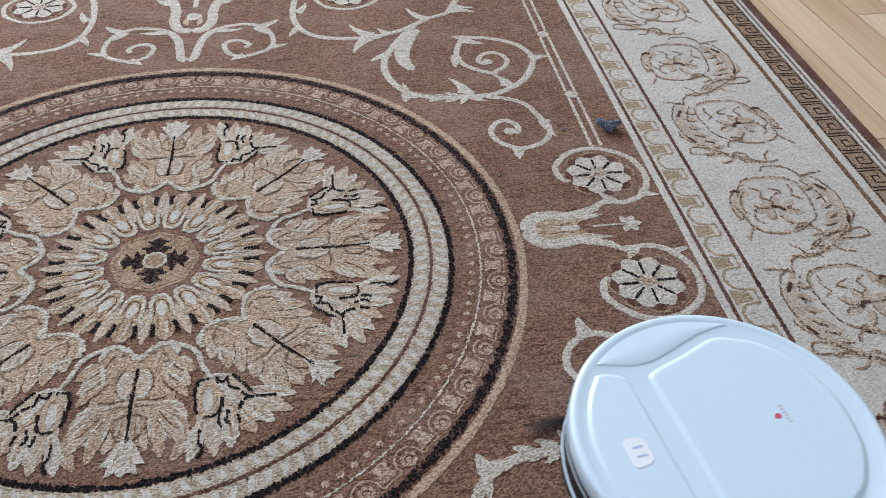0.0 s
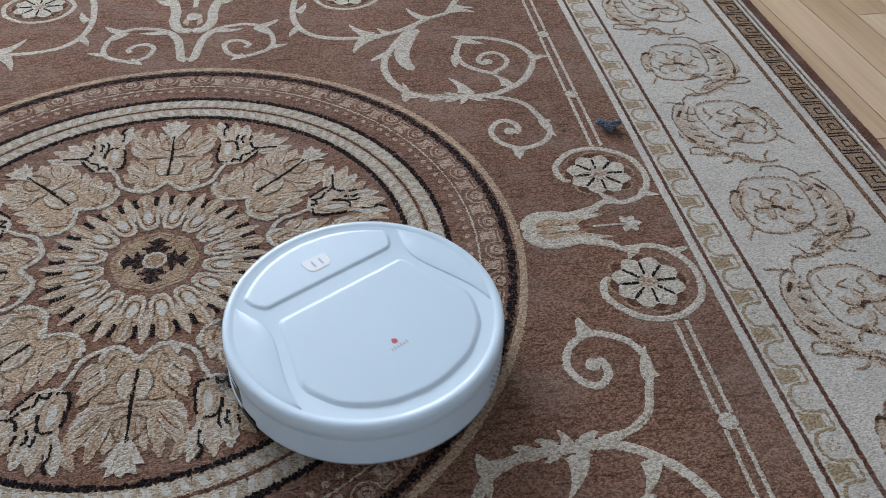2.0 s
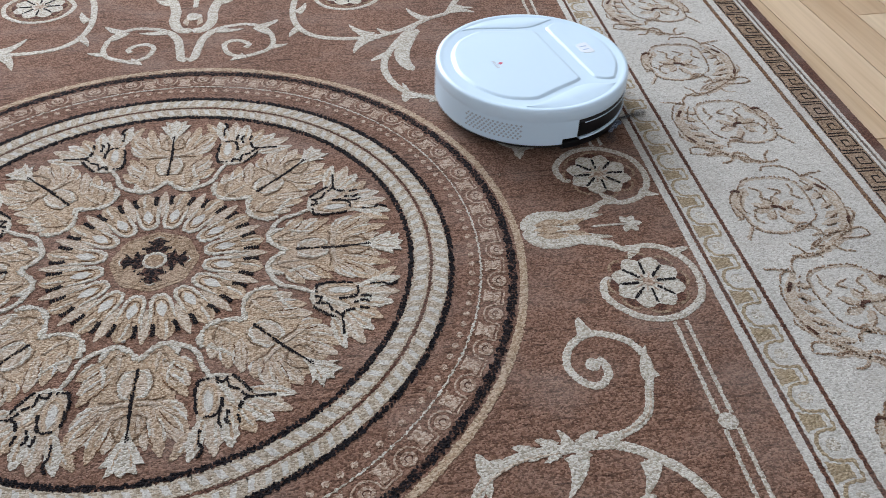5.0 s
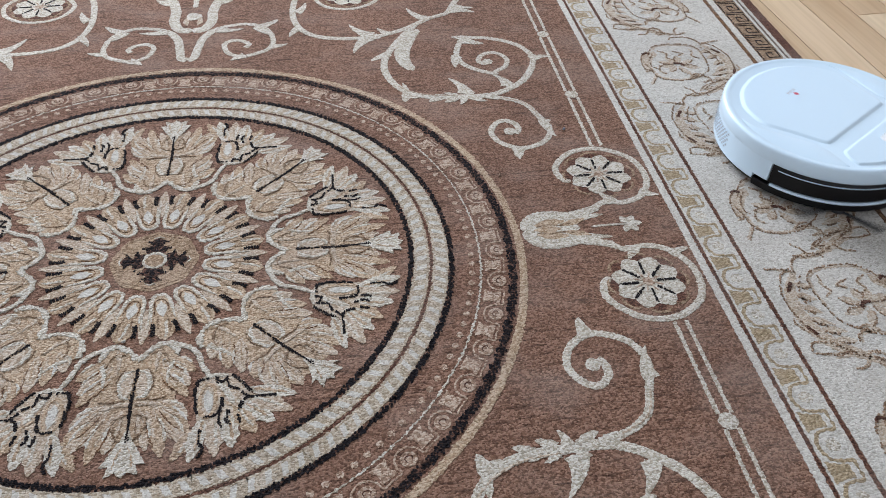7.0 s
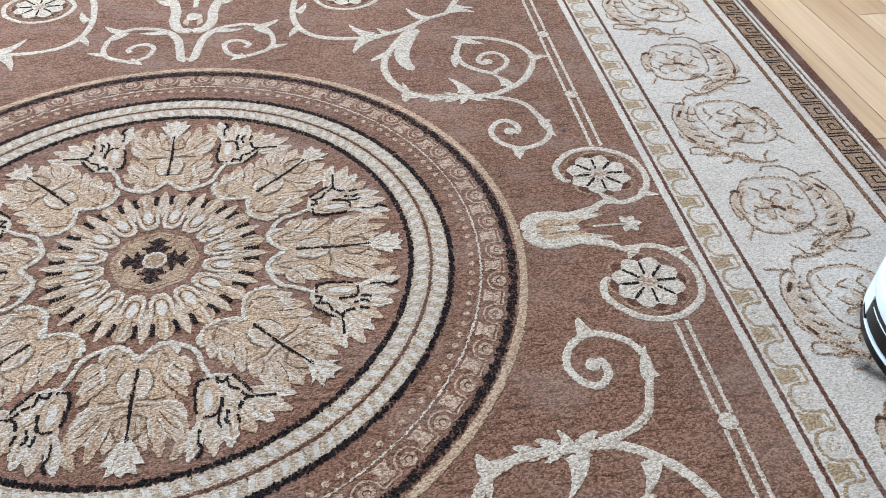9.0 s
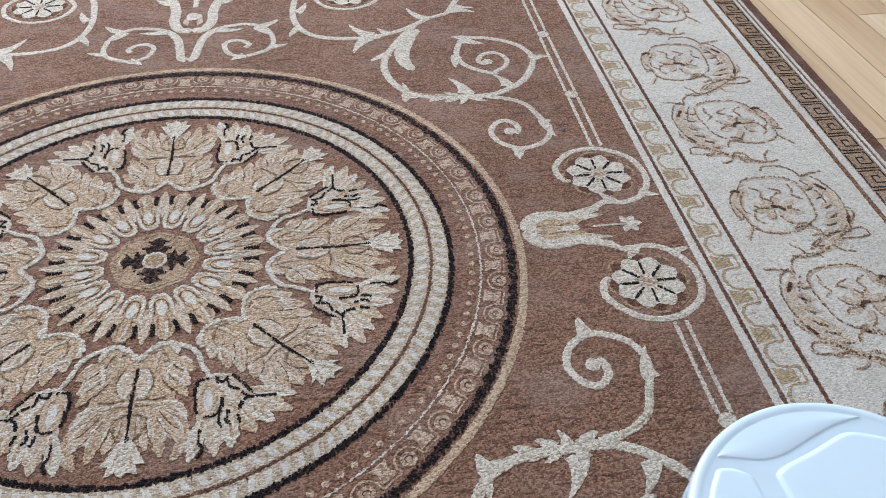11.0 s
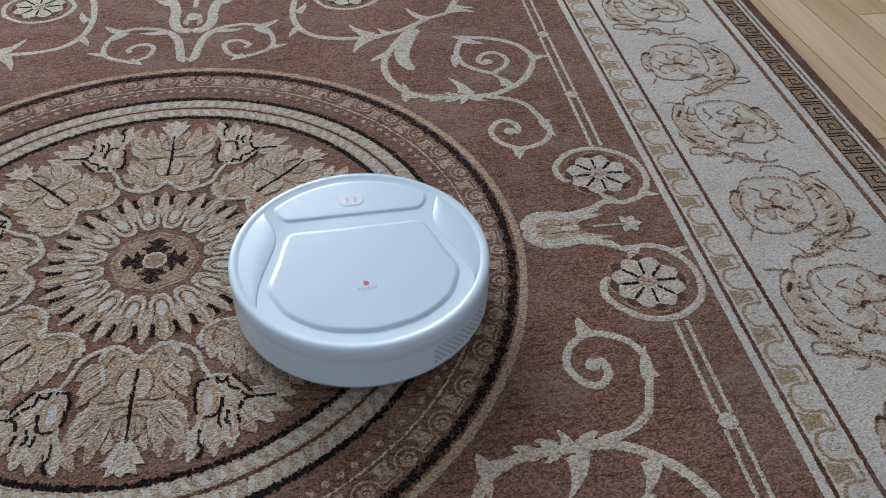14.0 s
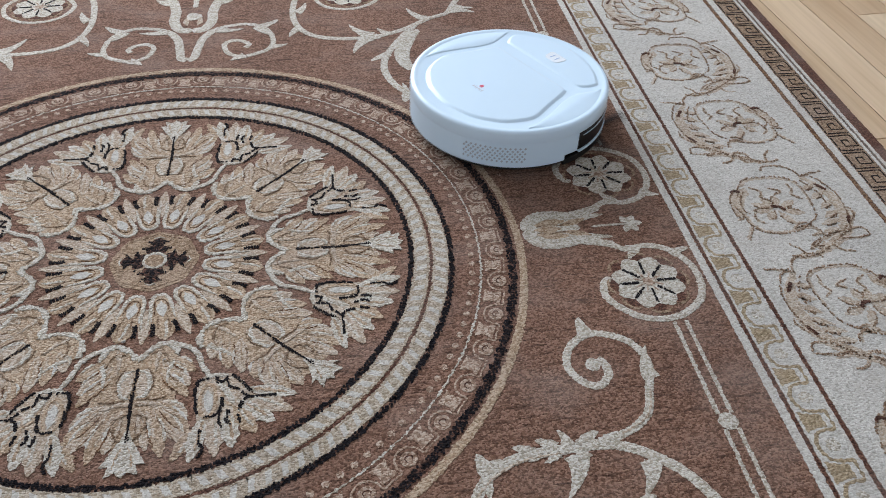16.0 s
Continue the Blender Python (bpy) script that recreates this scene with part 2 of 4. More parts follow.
def petal(base, ang, length, width, tip=0.35, curl=0.0, n=9, teeth=0):
    """Outline of one leaf lobe from its base point, pointing along ang (degrees). curl bends it; teeth notch its edge."""
    ca, sa = math.cos(radians(ang)), math.sin(radians(ang))
    left, right = [], []
    for i in range(n + 1):
        u = i / n
        w = width / 2 * (math.sin(math.pi * min(1.0, u / (2 * tip))) if u < tip else math.cos(math.pi / 2 * (u - tip) / (1 - tip)) ** 0.8)
        w = max(w, width * 0.06)
        if teeth and i % 2 and 0 < i < n:
            w *= 1 - 0.08 * teeth
        x, off = u * length, curl * length * u * u
        for side, row in ((1, left), (-1, right)):
            y = side * w + off
            row.append((base[0] + x * ca - y * sa, base[1] + x * sa + y * ca))
    return left + right[::-1]


def thorn(base, ang, length, width, curl=0.0, n=9):
    """Outline of a hooked leaf tip: broad at its foot on the stem, bent to a blunt point."""
    ca, sa = math.cos(radians(ang)), math.sin(radians(ang))
    left, right = [], []
    for i in range(n + 1):
        u = i / n
        w = width / 2 * 1.2 * (1 - u) ** 0.62 + 0.0009
        x, off = u * length, curl * length * u * u * 2.2
        for side, row in ((1, left), (-1, right)):
            y = side * w + off
            row.append((base[0] + x * ca - y * sa, base[1] + x * sa + y * ca))
    return left + right[::-1]


def disc(c, r, n=16, lobes=0, depth=0.0, a0=0.0):
    return [(c[0] + r * (1 + depth * math.cos(lobes * (2 * math.pi * i / n) + a0)) * math.cos(2 * math.pi * i / n),
             c[1] + r * (1 + depth * math.cos(lobes * (2 * math.pi * i / n) + a0)) * math.sin(2 * math.pi * i / n)) for i in range(n)]


def bands(bm, r0, r1, z, n=1200, dz=0.0016, rough=0.0020):
    """A flat ring of pile."""
    rows = []
    for i in range(n):
        a = 2 * math.pi * i / n
        row = []
        for r, zz in ((r0, FLAT * z - dz), (r0 + 0.0005, FLAT * z), (r1 - 0.0005, FLAT * z), (r1, FLAT * z - dz)):
            x, y = r * math.cos(a), r * math.sin(a)
            jx, jy = fray((x, y), rough)
            row.append(bm.verts.new((x + jx, y + jy, zz)))
        rows.append(row)
    for i in range(n):
        p, q = rows[i], rows[(i + 1) % n]
        for j in range(3):
            bm.faces.new((p[j], p[j + 1], q[j + 1], q[j]))


def strip(bm, x0, x1, y0, y1, z, step=0.002, dz=0.0016, rough=0.0012):
    """A long straight band of pile along y."""
    k = int((y1 - y0) / step)
    rows = []
    for i in range(k + 1):
        y = y0 + (y1 - y0) * i / k
        row = []
        for x, zz in ((x0, FLAT * z - dz), (x0 + 0.0005, FLAT * z), (x1 - 0.0005, FLAT * z), (x1, FLAT * z - dz)):
            row.append(bm.verts.new((x + fray((x, y), rough)[0], y, zz)))
        rows.append(row)
    for p, q in zip(rows, rows[1:]):
        for j in range(3):
            bm.faces.new((p[j], p[j + 1], q[j + 1], q[j]))

# ---- the room: plain walls, ceiling, one window opening ----
X0, X1, Y0, Y1, HIGH, FLOOR = -2.6, 2.9, -2.3, 3.2, 2.6, -0.010


def wall(name, boxes, material, label):
    bm = bmesh.new()
    for b in boxes:
        box(bm, *b)
    ob = part(name, bm, material)
    ob.matrix_basis = ROOM
    return tagged(ob, label, "wall" if "wall" in name else "ceiling", kind="structure")


WX0, WX1, WZ0, WZ1 = -1.9, 0.5, 0.9, 2.4
wall("wall_north", [(X0, WX0, Y1, Y1 + 0.2, FLOOR, HIGH), (WX1, X1, Y1, Y1 + 0.2, FLOOR, HIGH),
                    (WX0, WX1, Y1, Y1 + 0.2, FLOOR, WZ0), (WX0, WX1, Y1, Y1 + 0.2, WZ1, HIGH)], WALL, "plain light plaster wall with a window opening")
# unseen south wall serves as a reflector
wall("wall_south", [(X0, X1, Y0 - 0.2, Y0, FLOOR, HIGH)], BOUNCE, "plain unseen plaster wall, added to close the room")
wall("wall_east", [(X1, X1 + 0.2, Y0 - 0.2, Y1 + 0.2, FLOOR, HIGH)], WALL, "plain light plaster wall beside the boards")
wall("wall_west", [(X0 - 0.2, X0, Y0 - 0.2, Y1 + 0.2, FLOOR, HIGH)], WALL, "plain unseen plaster wall, added to close the room")
wall("ceiling", [(X0 - 0.2, X1 + 0.2, Y0 - 0.2, Y1 + 0.2, HIGH, HIGH + 0.2)], CEIL, "plain unseen grey ceiling, kept dim to cut bounced light")

# ---- floor of oak boards ----
bm = bmesh.new()
box(bm, X0 - 0.2, X1 + 0.2, Y0 - 0.2, Y1 + 0.2, FLOOR - 0.12, FLOOR - 0.0012)
floor = part("floor", bm, SEAM)
floor.matrix_basis = ROOM
tagged(floor, "pale oak strip floor with narrow dark joints", "floor", kind="structure")
PW = 0.0745
rng = random.Random(4)
plank_meshes = {}


def plank(x, y0, y1):
    """One board with eased edges, long axis along y."""
    key = round(y1 - y0, 2)
    if key not in plank_meshes:
        b = bmesh.new()
        box(b, -PW / 2 + 0.0010, PW / 2 - 0.0010, -key / 2 + 0.0006, key / 2 - 0.0006, -0.012, 0.0, 0.0007)
        me = bpy.data.meshes.new("plank")
        b.to_mesh(me)
        b.free()
        me.materials.append(OAK)
        plank_meshes[key] = me
    ob = new("plank", plank_meshes[key])
    ob.parent = floor
    ob.matrix_basis = pose(x, (y0 + y1) / 2, FLOOR)


def board_floor():
    first = 1.046 + PW / 2      # axis of the first board clear of the rug
    col = -3
    while first + col * PW < X1 - PW / 2:
        x = first + col * PW
        y = {0: -3.4, 1: -3.1, 2: 0.460 - 3.6}.get(col, -3.8 + rng.choice([0, 0.3, 0.6, 0.9, 1.2]))
        while y < Y1 - 0.05:
            ln = 1.2 if col == 2 else rng.choice([0.9, 1.2, 1.5])
            if col in (0, 1):
                ln = 1.5
            plank(x, max(y, Y0), min(y + ln, Y1)) if y + ln > Y0 + 0.1 else None
            y += ln
        col += 1
    rest = bmesh.new()
    x = first - 4 * PW
    while x > X0 + PW / 2:
        for y in (-2.6, -1.15, 0.3, 1.75):
            box(rest, x - PW / 2 + 0.0008, x + PW / 2 - 0.0008, max(y, Y0) + 0.001, y + 1.449, FLOOR - 0.0115, FLOOR)
        x -= PW
    tagged(part("far_boards", rest, OAK, floor), kind="stuff")


board_floor()

# ---- the rug ----
HALF, ENDS = 0.9855, 1.5
bm = bmesh.new()
box(bm, -HALF, HALF, -ENDS, ENDS, FLOOR, -0.0002, 0.003)
rug = part("rug", bm, RUST)
tagged(rug, "rust-brown patterned wool rug with cream medallion and ivory border", "rug")


def rpart(name, bm, material, label="", parent=None):
    return part(name, bm, material, parent or rug, label)


def spin(ob, count, first=1, every=1):
    for i in range(first, count, every):
        o = again(ob, pose(0, 0, 0, 0, 0, 360 * i / count))
        for c in ob.children:
            again(c, c.matrix_basis.copy(), o)


def ring(name, r0, r1, z, material, label=""):
    b = bmesh.new()
    bands(b, r0, r1, z)
    return rpart(name, b, material, label)


# rings of the medallion, from outside in
ROPE = pile("buff_pile", [(0.39, 0.315, 0.23), (0.485, 0.41, 0.32), (0.57, 0.50, 0.41)], wear=0.15, streak=0.4)
ring("outer_ring", 0.4245, 0.4345, 0.0012, BEIGE, "sand-coloured outer ring")
ring("dark_ring", 0.4130, 0.4212, 0.0009, DARKMIX, "dark speckled ring")
ring("thin_ring", 0.3785, 0.3812, 0.0010, CREAM, "thin cream ring")
ring("black_ring", 0.3442, 0.3474, 0.0009, DARKMIX, "black ring")
ring("rope_band", 0.3235, 0.3425, 0.0012, ROPE, "cream rope band")
ring("rope_band", 0.3010, 0.3198, 0.0012, ROPE, "cream rope band")
ring("brown_ring", 0.3204, 0.3230, 0.0008, RUSTLINE)
ring("black_ring", 0.2964, 0.2997, 0.0009, DARKMIX, "black ring")


def stepped(name, r, w, keep, parent_label):
    """A ring of single dark tufts, stepped along the weave."""
    b = bmesh.new()
    tufts(b, [(r * math.cos(2 * math.pi * i / 1400), r * math.sin(2 * math.pi * i / 1400)) for i in range(1401)], w, 0.0030, keep, 0.0019, 0.0027)
    rpart(name, b, DARK, parent_label)


stepped("black_ring_yarn", 0.3458, 0.0046, 0.88, "black stepped ring of yarn")
stepped("black_ring_yarn", 0.2980, 0.0046, 0.88, "black stepped ring of yarn")
stepped("dark_ring_yarn", 0.4171, 0.0084, 0.42, "dark speckled stepped ring")


def rope(r0, r1, lean, count):
    b = bmesh.new()
    d = 360.0 / count
    k = [(r0 + 0.003, -0.30), (r1 - 0.003, -0.30 + lean), (r1 - 0.003, 0.10 + lean), (r0 + 0.003, 0.10)]
    blob(b, [(r * math.cos(radians(a * d)), r * math.sin(radians(a * d))) for r, a in k], 0.0020)
    spin(rpart("rope_twist", b, WHITE), count)


rope(0.3015, 0.3193, 0.28, 118)
rope(0.3240, 0.3420, -0.28, 126)


def egg_units(count, r):
    """Egg-and-dart frieze: a round egg in a cup, a flared block between two eggs."""
    d = 2 * math.pi / count

    def at(q, s):
        rr = r + q
        return rr * math.cos(s / r), rr * math.sin(s / r)
    b = bmesh.new()
    stroke(b, [at(0.0070 * math.cos(t), 0.0078 * math.sin(t)) for t in np.linspace(0, 2 * math.pi, 18)[:-1]], 0.0026, 0.0016, closed=True, rough=0.0006)
    blob(b, [at(0.0066 * math.cos(t), 0.0074 * math.sin(t)) for t in np.linspace(0, 2 * math.pi, 15)[:-1]], 0.0012)
    cup = [at(q, s) for q, s in ((0.0055, -0.0270), (0.0058, -0.0150), (-0.0025, -0.0142), (-0.0100, -0.0095), (-0.0132, 0.0), (-0.0100, 0.0095), (-0.0025, 0.0142), (0.0058, 0.0150), (0.0055, 0.0270))]
    egg = rpart("egg", b, PINK)
    b = bmesh.new()
    stroke(b, spline(cup, 0.002), 0.0025, 0.0009, rough=0.0008)
    rpart("cup_line", b, PINK, parent=egg)
    b = bmesh.new()
    stroke(b, spline([at(0.0038 * math.cos(t), 0.0042 * math.sin(t)) for t in (0.3, 1.5, 2.7, 3.9, 5.2)]), 0.0017, 0.0020, rough=0.0006)
    rpart("egg_curl", b, RUSTLINE, parent=egg)
    b = bmesh.new()
    h = d * r / 2
    blob(b, [at(q, h + s) for q, s in ((-0.0165, -0.0110), (-0.0165, 0.0110), (-0.0100, 0.0070), (-0.0030, 0.0078), (0.0025, 0.0098), (0.0025, -0.0098), (-0.0030, -0.0078), (-0.0100, -0.0070))], 0.0012)
    rpart("dart_block", b, PINK, parent=egg)
    egg.matrix_basis = pose(0, 0, 0, 0, 0, 3.4)
    for i in range(1, count):
        o = again(egg, pose(0, 0, 0, 0, 0, 3.4 + 360 * i / count))
        for c in egg.children:
            again(c, Matrix(), o)


egg_units(48, 0.4010)
b = bmesh.new()
blob(b, disc((0.3690, 0), 0.0037, 10, 4, 0.15), 0.0011)
spin(rpart("bead", b, PINK), 144)


def finger(base, tip, width, curl=0.0, teeth=2.0, at=0.55, n=9):
    """A leaf lobe from its foot to its tip."""
    d = (tip[0] - base[0], tip[1] - base[1])
    ln = math.hypot(*d)
    return petal(base, math.degrees(math.atan2(d[1], d[0]) - math.atan(curl)), ln / math.sqrt(1 + curl * curl), width, at, curl, n, teeth)


def palmette(heart, upper, lower, tip_end):
    """Acanthus leaf pointing away from the medallion's centre, along +x: a heart-shaped shoulder over two tiers of lobes.
    heart: the rim's guide points; upper, lower: foot, tip and width of each lobe; tip_end: how far the last fan reaches."""
    b = bmesh.new()
    core = [(0.149, 0.001)] + heart + [(0.166, 0.041), (0.190, 0.040), (0.212, 0.042), (0.236, 0.040), (0.254, 0.030), (0.256, 0.012)]
    blob(b, core + [(x, -y) for x, y in core[::-1]], 0.0010)
    leaf = rpart("palmette_leaf", b, BEIGE, "beige acanthus leaf with frayed lobes and cream rim")
    for s in (1, -1):
        for k, (foot, tip, w) in enumerate(lower[::-1] + upper[::-1]):
            z = 0.0014 + 0.00013 * k
            f, t = (foot[0], s * foot[1]), (tip[0], s * tip[1])
            cu = -0.16 * s if k else 0.0
            piece("leaf_lobe", (SAND, BEIGE)[k % 2], leaf, lambda m: blob(m, finger(f, t, w, cu, 2.6), z))
            side = finger((f[0] + 0.001, f[1]), t, w * 0.72, cu, 0)
            edge = side[3:8] if s > 0 else side[-4:-9:-1]
            piece("lobe_highlight", WHITE if k in (3, 5) else CREAM, leaf, lambda m: stroke(m, spline(edge), 0.0042, z + 0.0007, swell=lambda u: 1.15 - 0.5 * u))
            back = side[-3:-9:-1] if s > 0 else side[2:8]
            piece("leaf_vein", (TAN, OCHRE)[k % 2], leaf, lambda m: stroke(m, spline(back), 0.0018, z + 0.0008, rough=0.0016))
            mid = [((f[0] * a + t[0] * (1 - a)), (f[1] * a + t[1] * (1 - a))) for a in (0.9, 0.6, 0.3)]
            piece("leaf_vein", SAND if k % 2 else BEIGE, leaf, lambda m: stroke(m, spline(mid), 0.0030, z + 0.0006, rough=0.0018))
        rim = [(0.150, 0.0)] + heart
        piece("heart_outline", CREAM, leaf, lambda m: stroke(m, spline([(x + 0.002, y * s) for x, y in rim]), 0.0060, 0.0046, swell=lambda u: 1.0 + 0.25 * math.sin(17 * u), rough=0.0022))
        fold = [(x + 0.012, y * s * 0.80) for x, y in heart[1:]]
        piece("curl_line", TAN, leaf, lambda m: stroke(m, spline(fold), 0.0024, 0.0042, rough=0.0018))
        for u in (0.45, 0.85):
            h = heart[min(len(heart) - 1, int(u * len(heart)))]
            piece("shoulder_streak", (SAND, CREAM)[u > 0.5], leaf, lambda m: stroke(m, spline([(h[0] + 0.008, s * h[1] * 0.9), (h[0] + 0.022, s * h[1] * 0.80), (h[0] + 0.038, s * h[1] * 0.78)]), 0.0058, 0.0040, swell=lambda v: 1.1 - 0.6 * v))
        piece("inner_leaf", SAND, leaf, lambda m: blob(m, [(0.182 + 0.0185 * math.cos(g), s * (0.0088 + 0.0070 * math.sin(g))) for g in np.linspace(0, 6.0, 16)], 0.0043))
        loop = [(0.199, 0.004), (0.197, 0.011), (0.186, 0.0150), (0.173, 0.0125), (0.166, 0.007), (0.165, 0.003)]
        piece("inner_rim", CREAM, leaf, lambda m: stroke(m, spline([(x, s * y) for x, y in loop]), 0.0046, 0.0050))
        hem = [(x - 0.0035, s * (y + 0.0035)) for x, y in loop[1:5]]
        piece("curl_line", TAN, leaf, lambda m: stroke(m, spline(hem), 0.0016, 0.0048, rough=0.0014))
        piece("leaf_gap", TAN, leaf, lambda m: stroke(m, spline([(0.2020, s * 0.006), (0.2015, s * 0.012), (0.2030, s * 0.022), (0.2005, s * 0.032)]), 0.0022, 0.0050, rough=0.0016))
        piece("tier_edge", SAND, leaf, lambda m: stroke(m, spline([(0.2065, s * 0.002), (0.2065, s * 0.012), (0.2085, s * 0.022), (0.2120, s * 0.030)]), 0.0060, 0.0047, swell=lambda u: 1.1 - 0.4 * u))
        ring_line = [(0.2195, s * 0.003), (0.2205, s * 0.009), (0.228, s * 0.0155), (0.240, s * 0.0135), (0.250, s * 0.006)]
        piece("curl_line", TAN, leaf, lambda m: stroke(m, spline(ring_line), 0.0030, 0.0050, rough=0.0017))
    fan = [(0.238, 0.002), (0.250, 0.006), (0.262, 0.013), (tip_end - 0.013, 0.0205), (tip_end - 0.014, 0.0125), (tip_end - 0.002, 0.0150), (tip_end - 0.006, 0.0055)]
    piece("tip_fan", CREAM, leaf, lambda m: blob(m, fan + [(tip_end, 0.0)] + [(x, -y) for x, y in fan[::-1]], 0.0048))
    for s in (1, -1):
        piece("leaf_vein", BEIGE, leaf, lambda m: stroke(m, spline([(0.258, s * 0.003), (0.268, s * 0.007), (tip_end - 0.010, s * 0.009)]), 0.0020, 0.0054, rough=0.0015))
    piece("midrib", DARK, leaf, lambda m: tufts(m, [(0.163, 0.0005), (0.21, -0.0006), (0.252, 0.0004)], 0.0022, 0.0064, 0.90))
    return leaf


leaf_axis = palmette([(0.140, 0.007), (0.132, 0.015), (0.1285, 0.024), (0.1335, 0.034), (0.146, 0.040)],
                     [((0.150, 0.030), (0.171, 0.0585), 0.020), ((0.156, 0.024), (0.189, 0.0545), 0.020), ((0.166, 0.020), (0.203, 0.0535), 0.019)],
                     [((0.205, 0.024), (0.228, 0.0555), 0.019), ((0.206, 0.022), (0.247, 0.0580), 0.021), ((0.208, 0.018), (0.263, 0.0560), 0.020), ((0.210, 0.013), (0.271, 0.0340), 0.021), ((0.214, 0.008), (0.262, 0.0190), 0.017)], 0.290)
spin(leaf_axis, 4)
leaf_diag = palmette([(0.137, 0.008), (0.128, 0.018), (0.1240, 0.029), (0.1265, 0.042), (0.135, 0.052), (0.143, 0.055)],
                     [((0.150, 0.034), (0.162, 0.0595), 0.021), ((0.156, 0.026), (0.186, 0.0580), 0.022), ((0.166, 0.020), (0.201, 0.0520), 0.020)],
                     [((0.200, 0.024), (0.217, 0.0500), 0.020), ((0.204, 0.022), (0.242, 0.0490), 0.021), ((0.206, 0.016), (0.256, 0.0400), 0.020), ((0.210, 0.011), (0.262, 0.0260), 0.019)], 0.281)
leaf_diag.matrix_basis = pose(0, 0, 0, 0, 0, 45)
for a in (135, 225, 315):
    o = again(leaf_diag, pose(0, 0, 0, 0, 0, a))
    for c in leaf_diag.children:
        again(c, Matrix(), o)


def tulip(s):
    """Bell flower on a curved stem, branching from an axis leaf's shoulder; s = +1 or -1 is the side."""
    def at(pts):
        return [(p[0], s * p[1]) for p in pts]
    body = [(0.178, 0.072), (0.179, 0.096), (0.190, 0.107), (0.202, 0.115), (0.222, 0.118), (0.244, 0.106), (0.254, 0.090), (0.258, 0.076), (0.246, 0.065), (0.227, 0.063), (0.197, 0.060), (0.184, 0.063)]
    b = bmesh.new()
    blob(b, at(body), 0.0016)
    flower = rpart("bell_flower", b, SAND, "cream bell flower with dark stepped outline")
    tips = (((0.200, 0.108), (0.2125, 0.160), 0.017), ((0.208, 0.108), (0.2325, 0.156), 0.020), ((0.214, 0.102), (0.2435, 0.138), 0.020), ((0.220, 0.098), (0.255, 0.121), 0.019),
            ((0.226, 0.092), (0.269, 0.099), 0.020), ((0.230, 0.080), (0.277, 0.083), 0.019), ((0.228, 0.070), (0.280, 0.060), 0.019), ((0.240, 0.066), (0.2770, 0.043), 0.015))
    for k, (f, t, w) in enumerate(tips):
        z = 0.0019 + 0.0001 * ((k * 5) % 8)
        piece("flame_petal", (CREAM, SAND, CREAM, BEIGE)[k % 4], flower, lambda m: blob(m, finger((f[0], s * f[1]), (t[0], s * t[1]), w, 0.0, 2.5), z))
        mid = [(f[0] * a + t[0] * (1 - a), s * (f[1] * a + t[1] * (1 - a) + 0.002)) for a in (0.85, 0.5, 0.22)]
        piece("petal_rib", (BEIGE, CREAM)[k % 2], flower, lambda m: stroke(m, spline(mid), 0.0036, z + 0.0009, rough=0.0018))
    bell = [(0.212 + 0.0205 * math.cos(g), s * (0.0735 + 0.0080 * math.sin(g))) for g in np.linspace(0, 6.0, 18)]
    piece("cup_fold", BEIGE, flower, lambda m: stroke(m, bell, 0.0040, 0.0038, closed=True))
    piece("cup_shine", WHITE, flower, lambda m: blob(m, at([(0.198, 0.073), (0.206, 0.078), (0.218, 0.0785), (0.227, 0.075), (0.218, 0.0700), (0.206, 0.0690)]), 0.0040))
    piece("cup_shine", CREAM, flower, lambda m: stroke(m, spline(at([(0.190, 0.083), (0.205, 0.093), (0.218, 0.098)])), 0.0070, 0.0034))
    piece("cup_fold", BEIGE, flower, lambda m: stroke(m, spline(at([(0.202, 0.086), (0.215, 0.090), (0.222, 0.100)])), 0.0034, 0.0036))
    piece("cup_shine", CREAM, flower, lambda m: stroke(m, spline(at([(0.183, 0.068), (0.180, 0.078), (0.181, 0.092)])), 0.0060, 0.0036))
    lines = (((0.184, 0.074), (0.185, 0.0635), (0.198, 0.0605), (0.212, 0.0615), (0.226, 0.063)), ((0.231, 0.070), (0.230, 0.081), (0.223, 0.086), (0.209, 0.0875)), ((0.225, 0.085), (0.236, 0.085), (0.246, 0.0875)),
             ((0.246, 0.068), (0.259, 0.067), (0.267, 0.0715), (0.277, 0.068)), ((0.184, 0.091), (0.196, 0.094), (0.201, 0.105)), ((0.226, 0.094), (0.237, 0.092), (0.243, 0.097)),
             ((0.225, 0.104), (0.213, 0.109), (0.2115, 0.119), (0.2115, 0.140)), ((0.181, 0.096), (0.189, 0.104), (0.204, 0.115)), ((0.212, 0.115), (0.204, 0.106)), ((0.232, 0.103), (0.242, 0.106)),
             ((0.182, 0.080), (0.190, 0.083), (0.186, 0.090)))
    for k, ln in enumerate(lines):
        piece("petal_outline", DARK, flower, lambda m: tufts(m, spline(at(ln)), 0.0026 if k in (0, 1, 6) else 0.0018, 0.0060, 0.92))
    stem = at([(0.1285, 0.023), (0.1325, 0.036), (0.139, 0.050), (0.148, 0.059), (0.163, 0.064), (0.180, 0.073)])
    piece("stem", CREAM, flower, lambda m: stroke(m, spline(stem), 0.0066, 0.0048, swell=lambda u: 1.05 - 0.2 * u))
    spin(flower, 4)


tulip(1), tulip(-1)


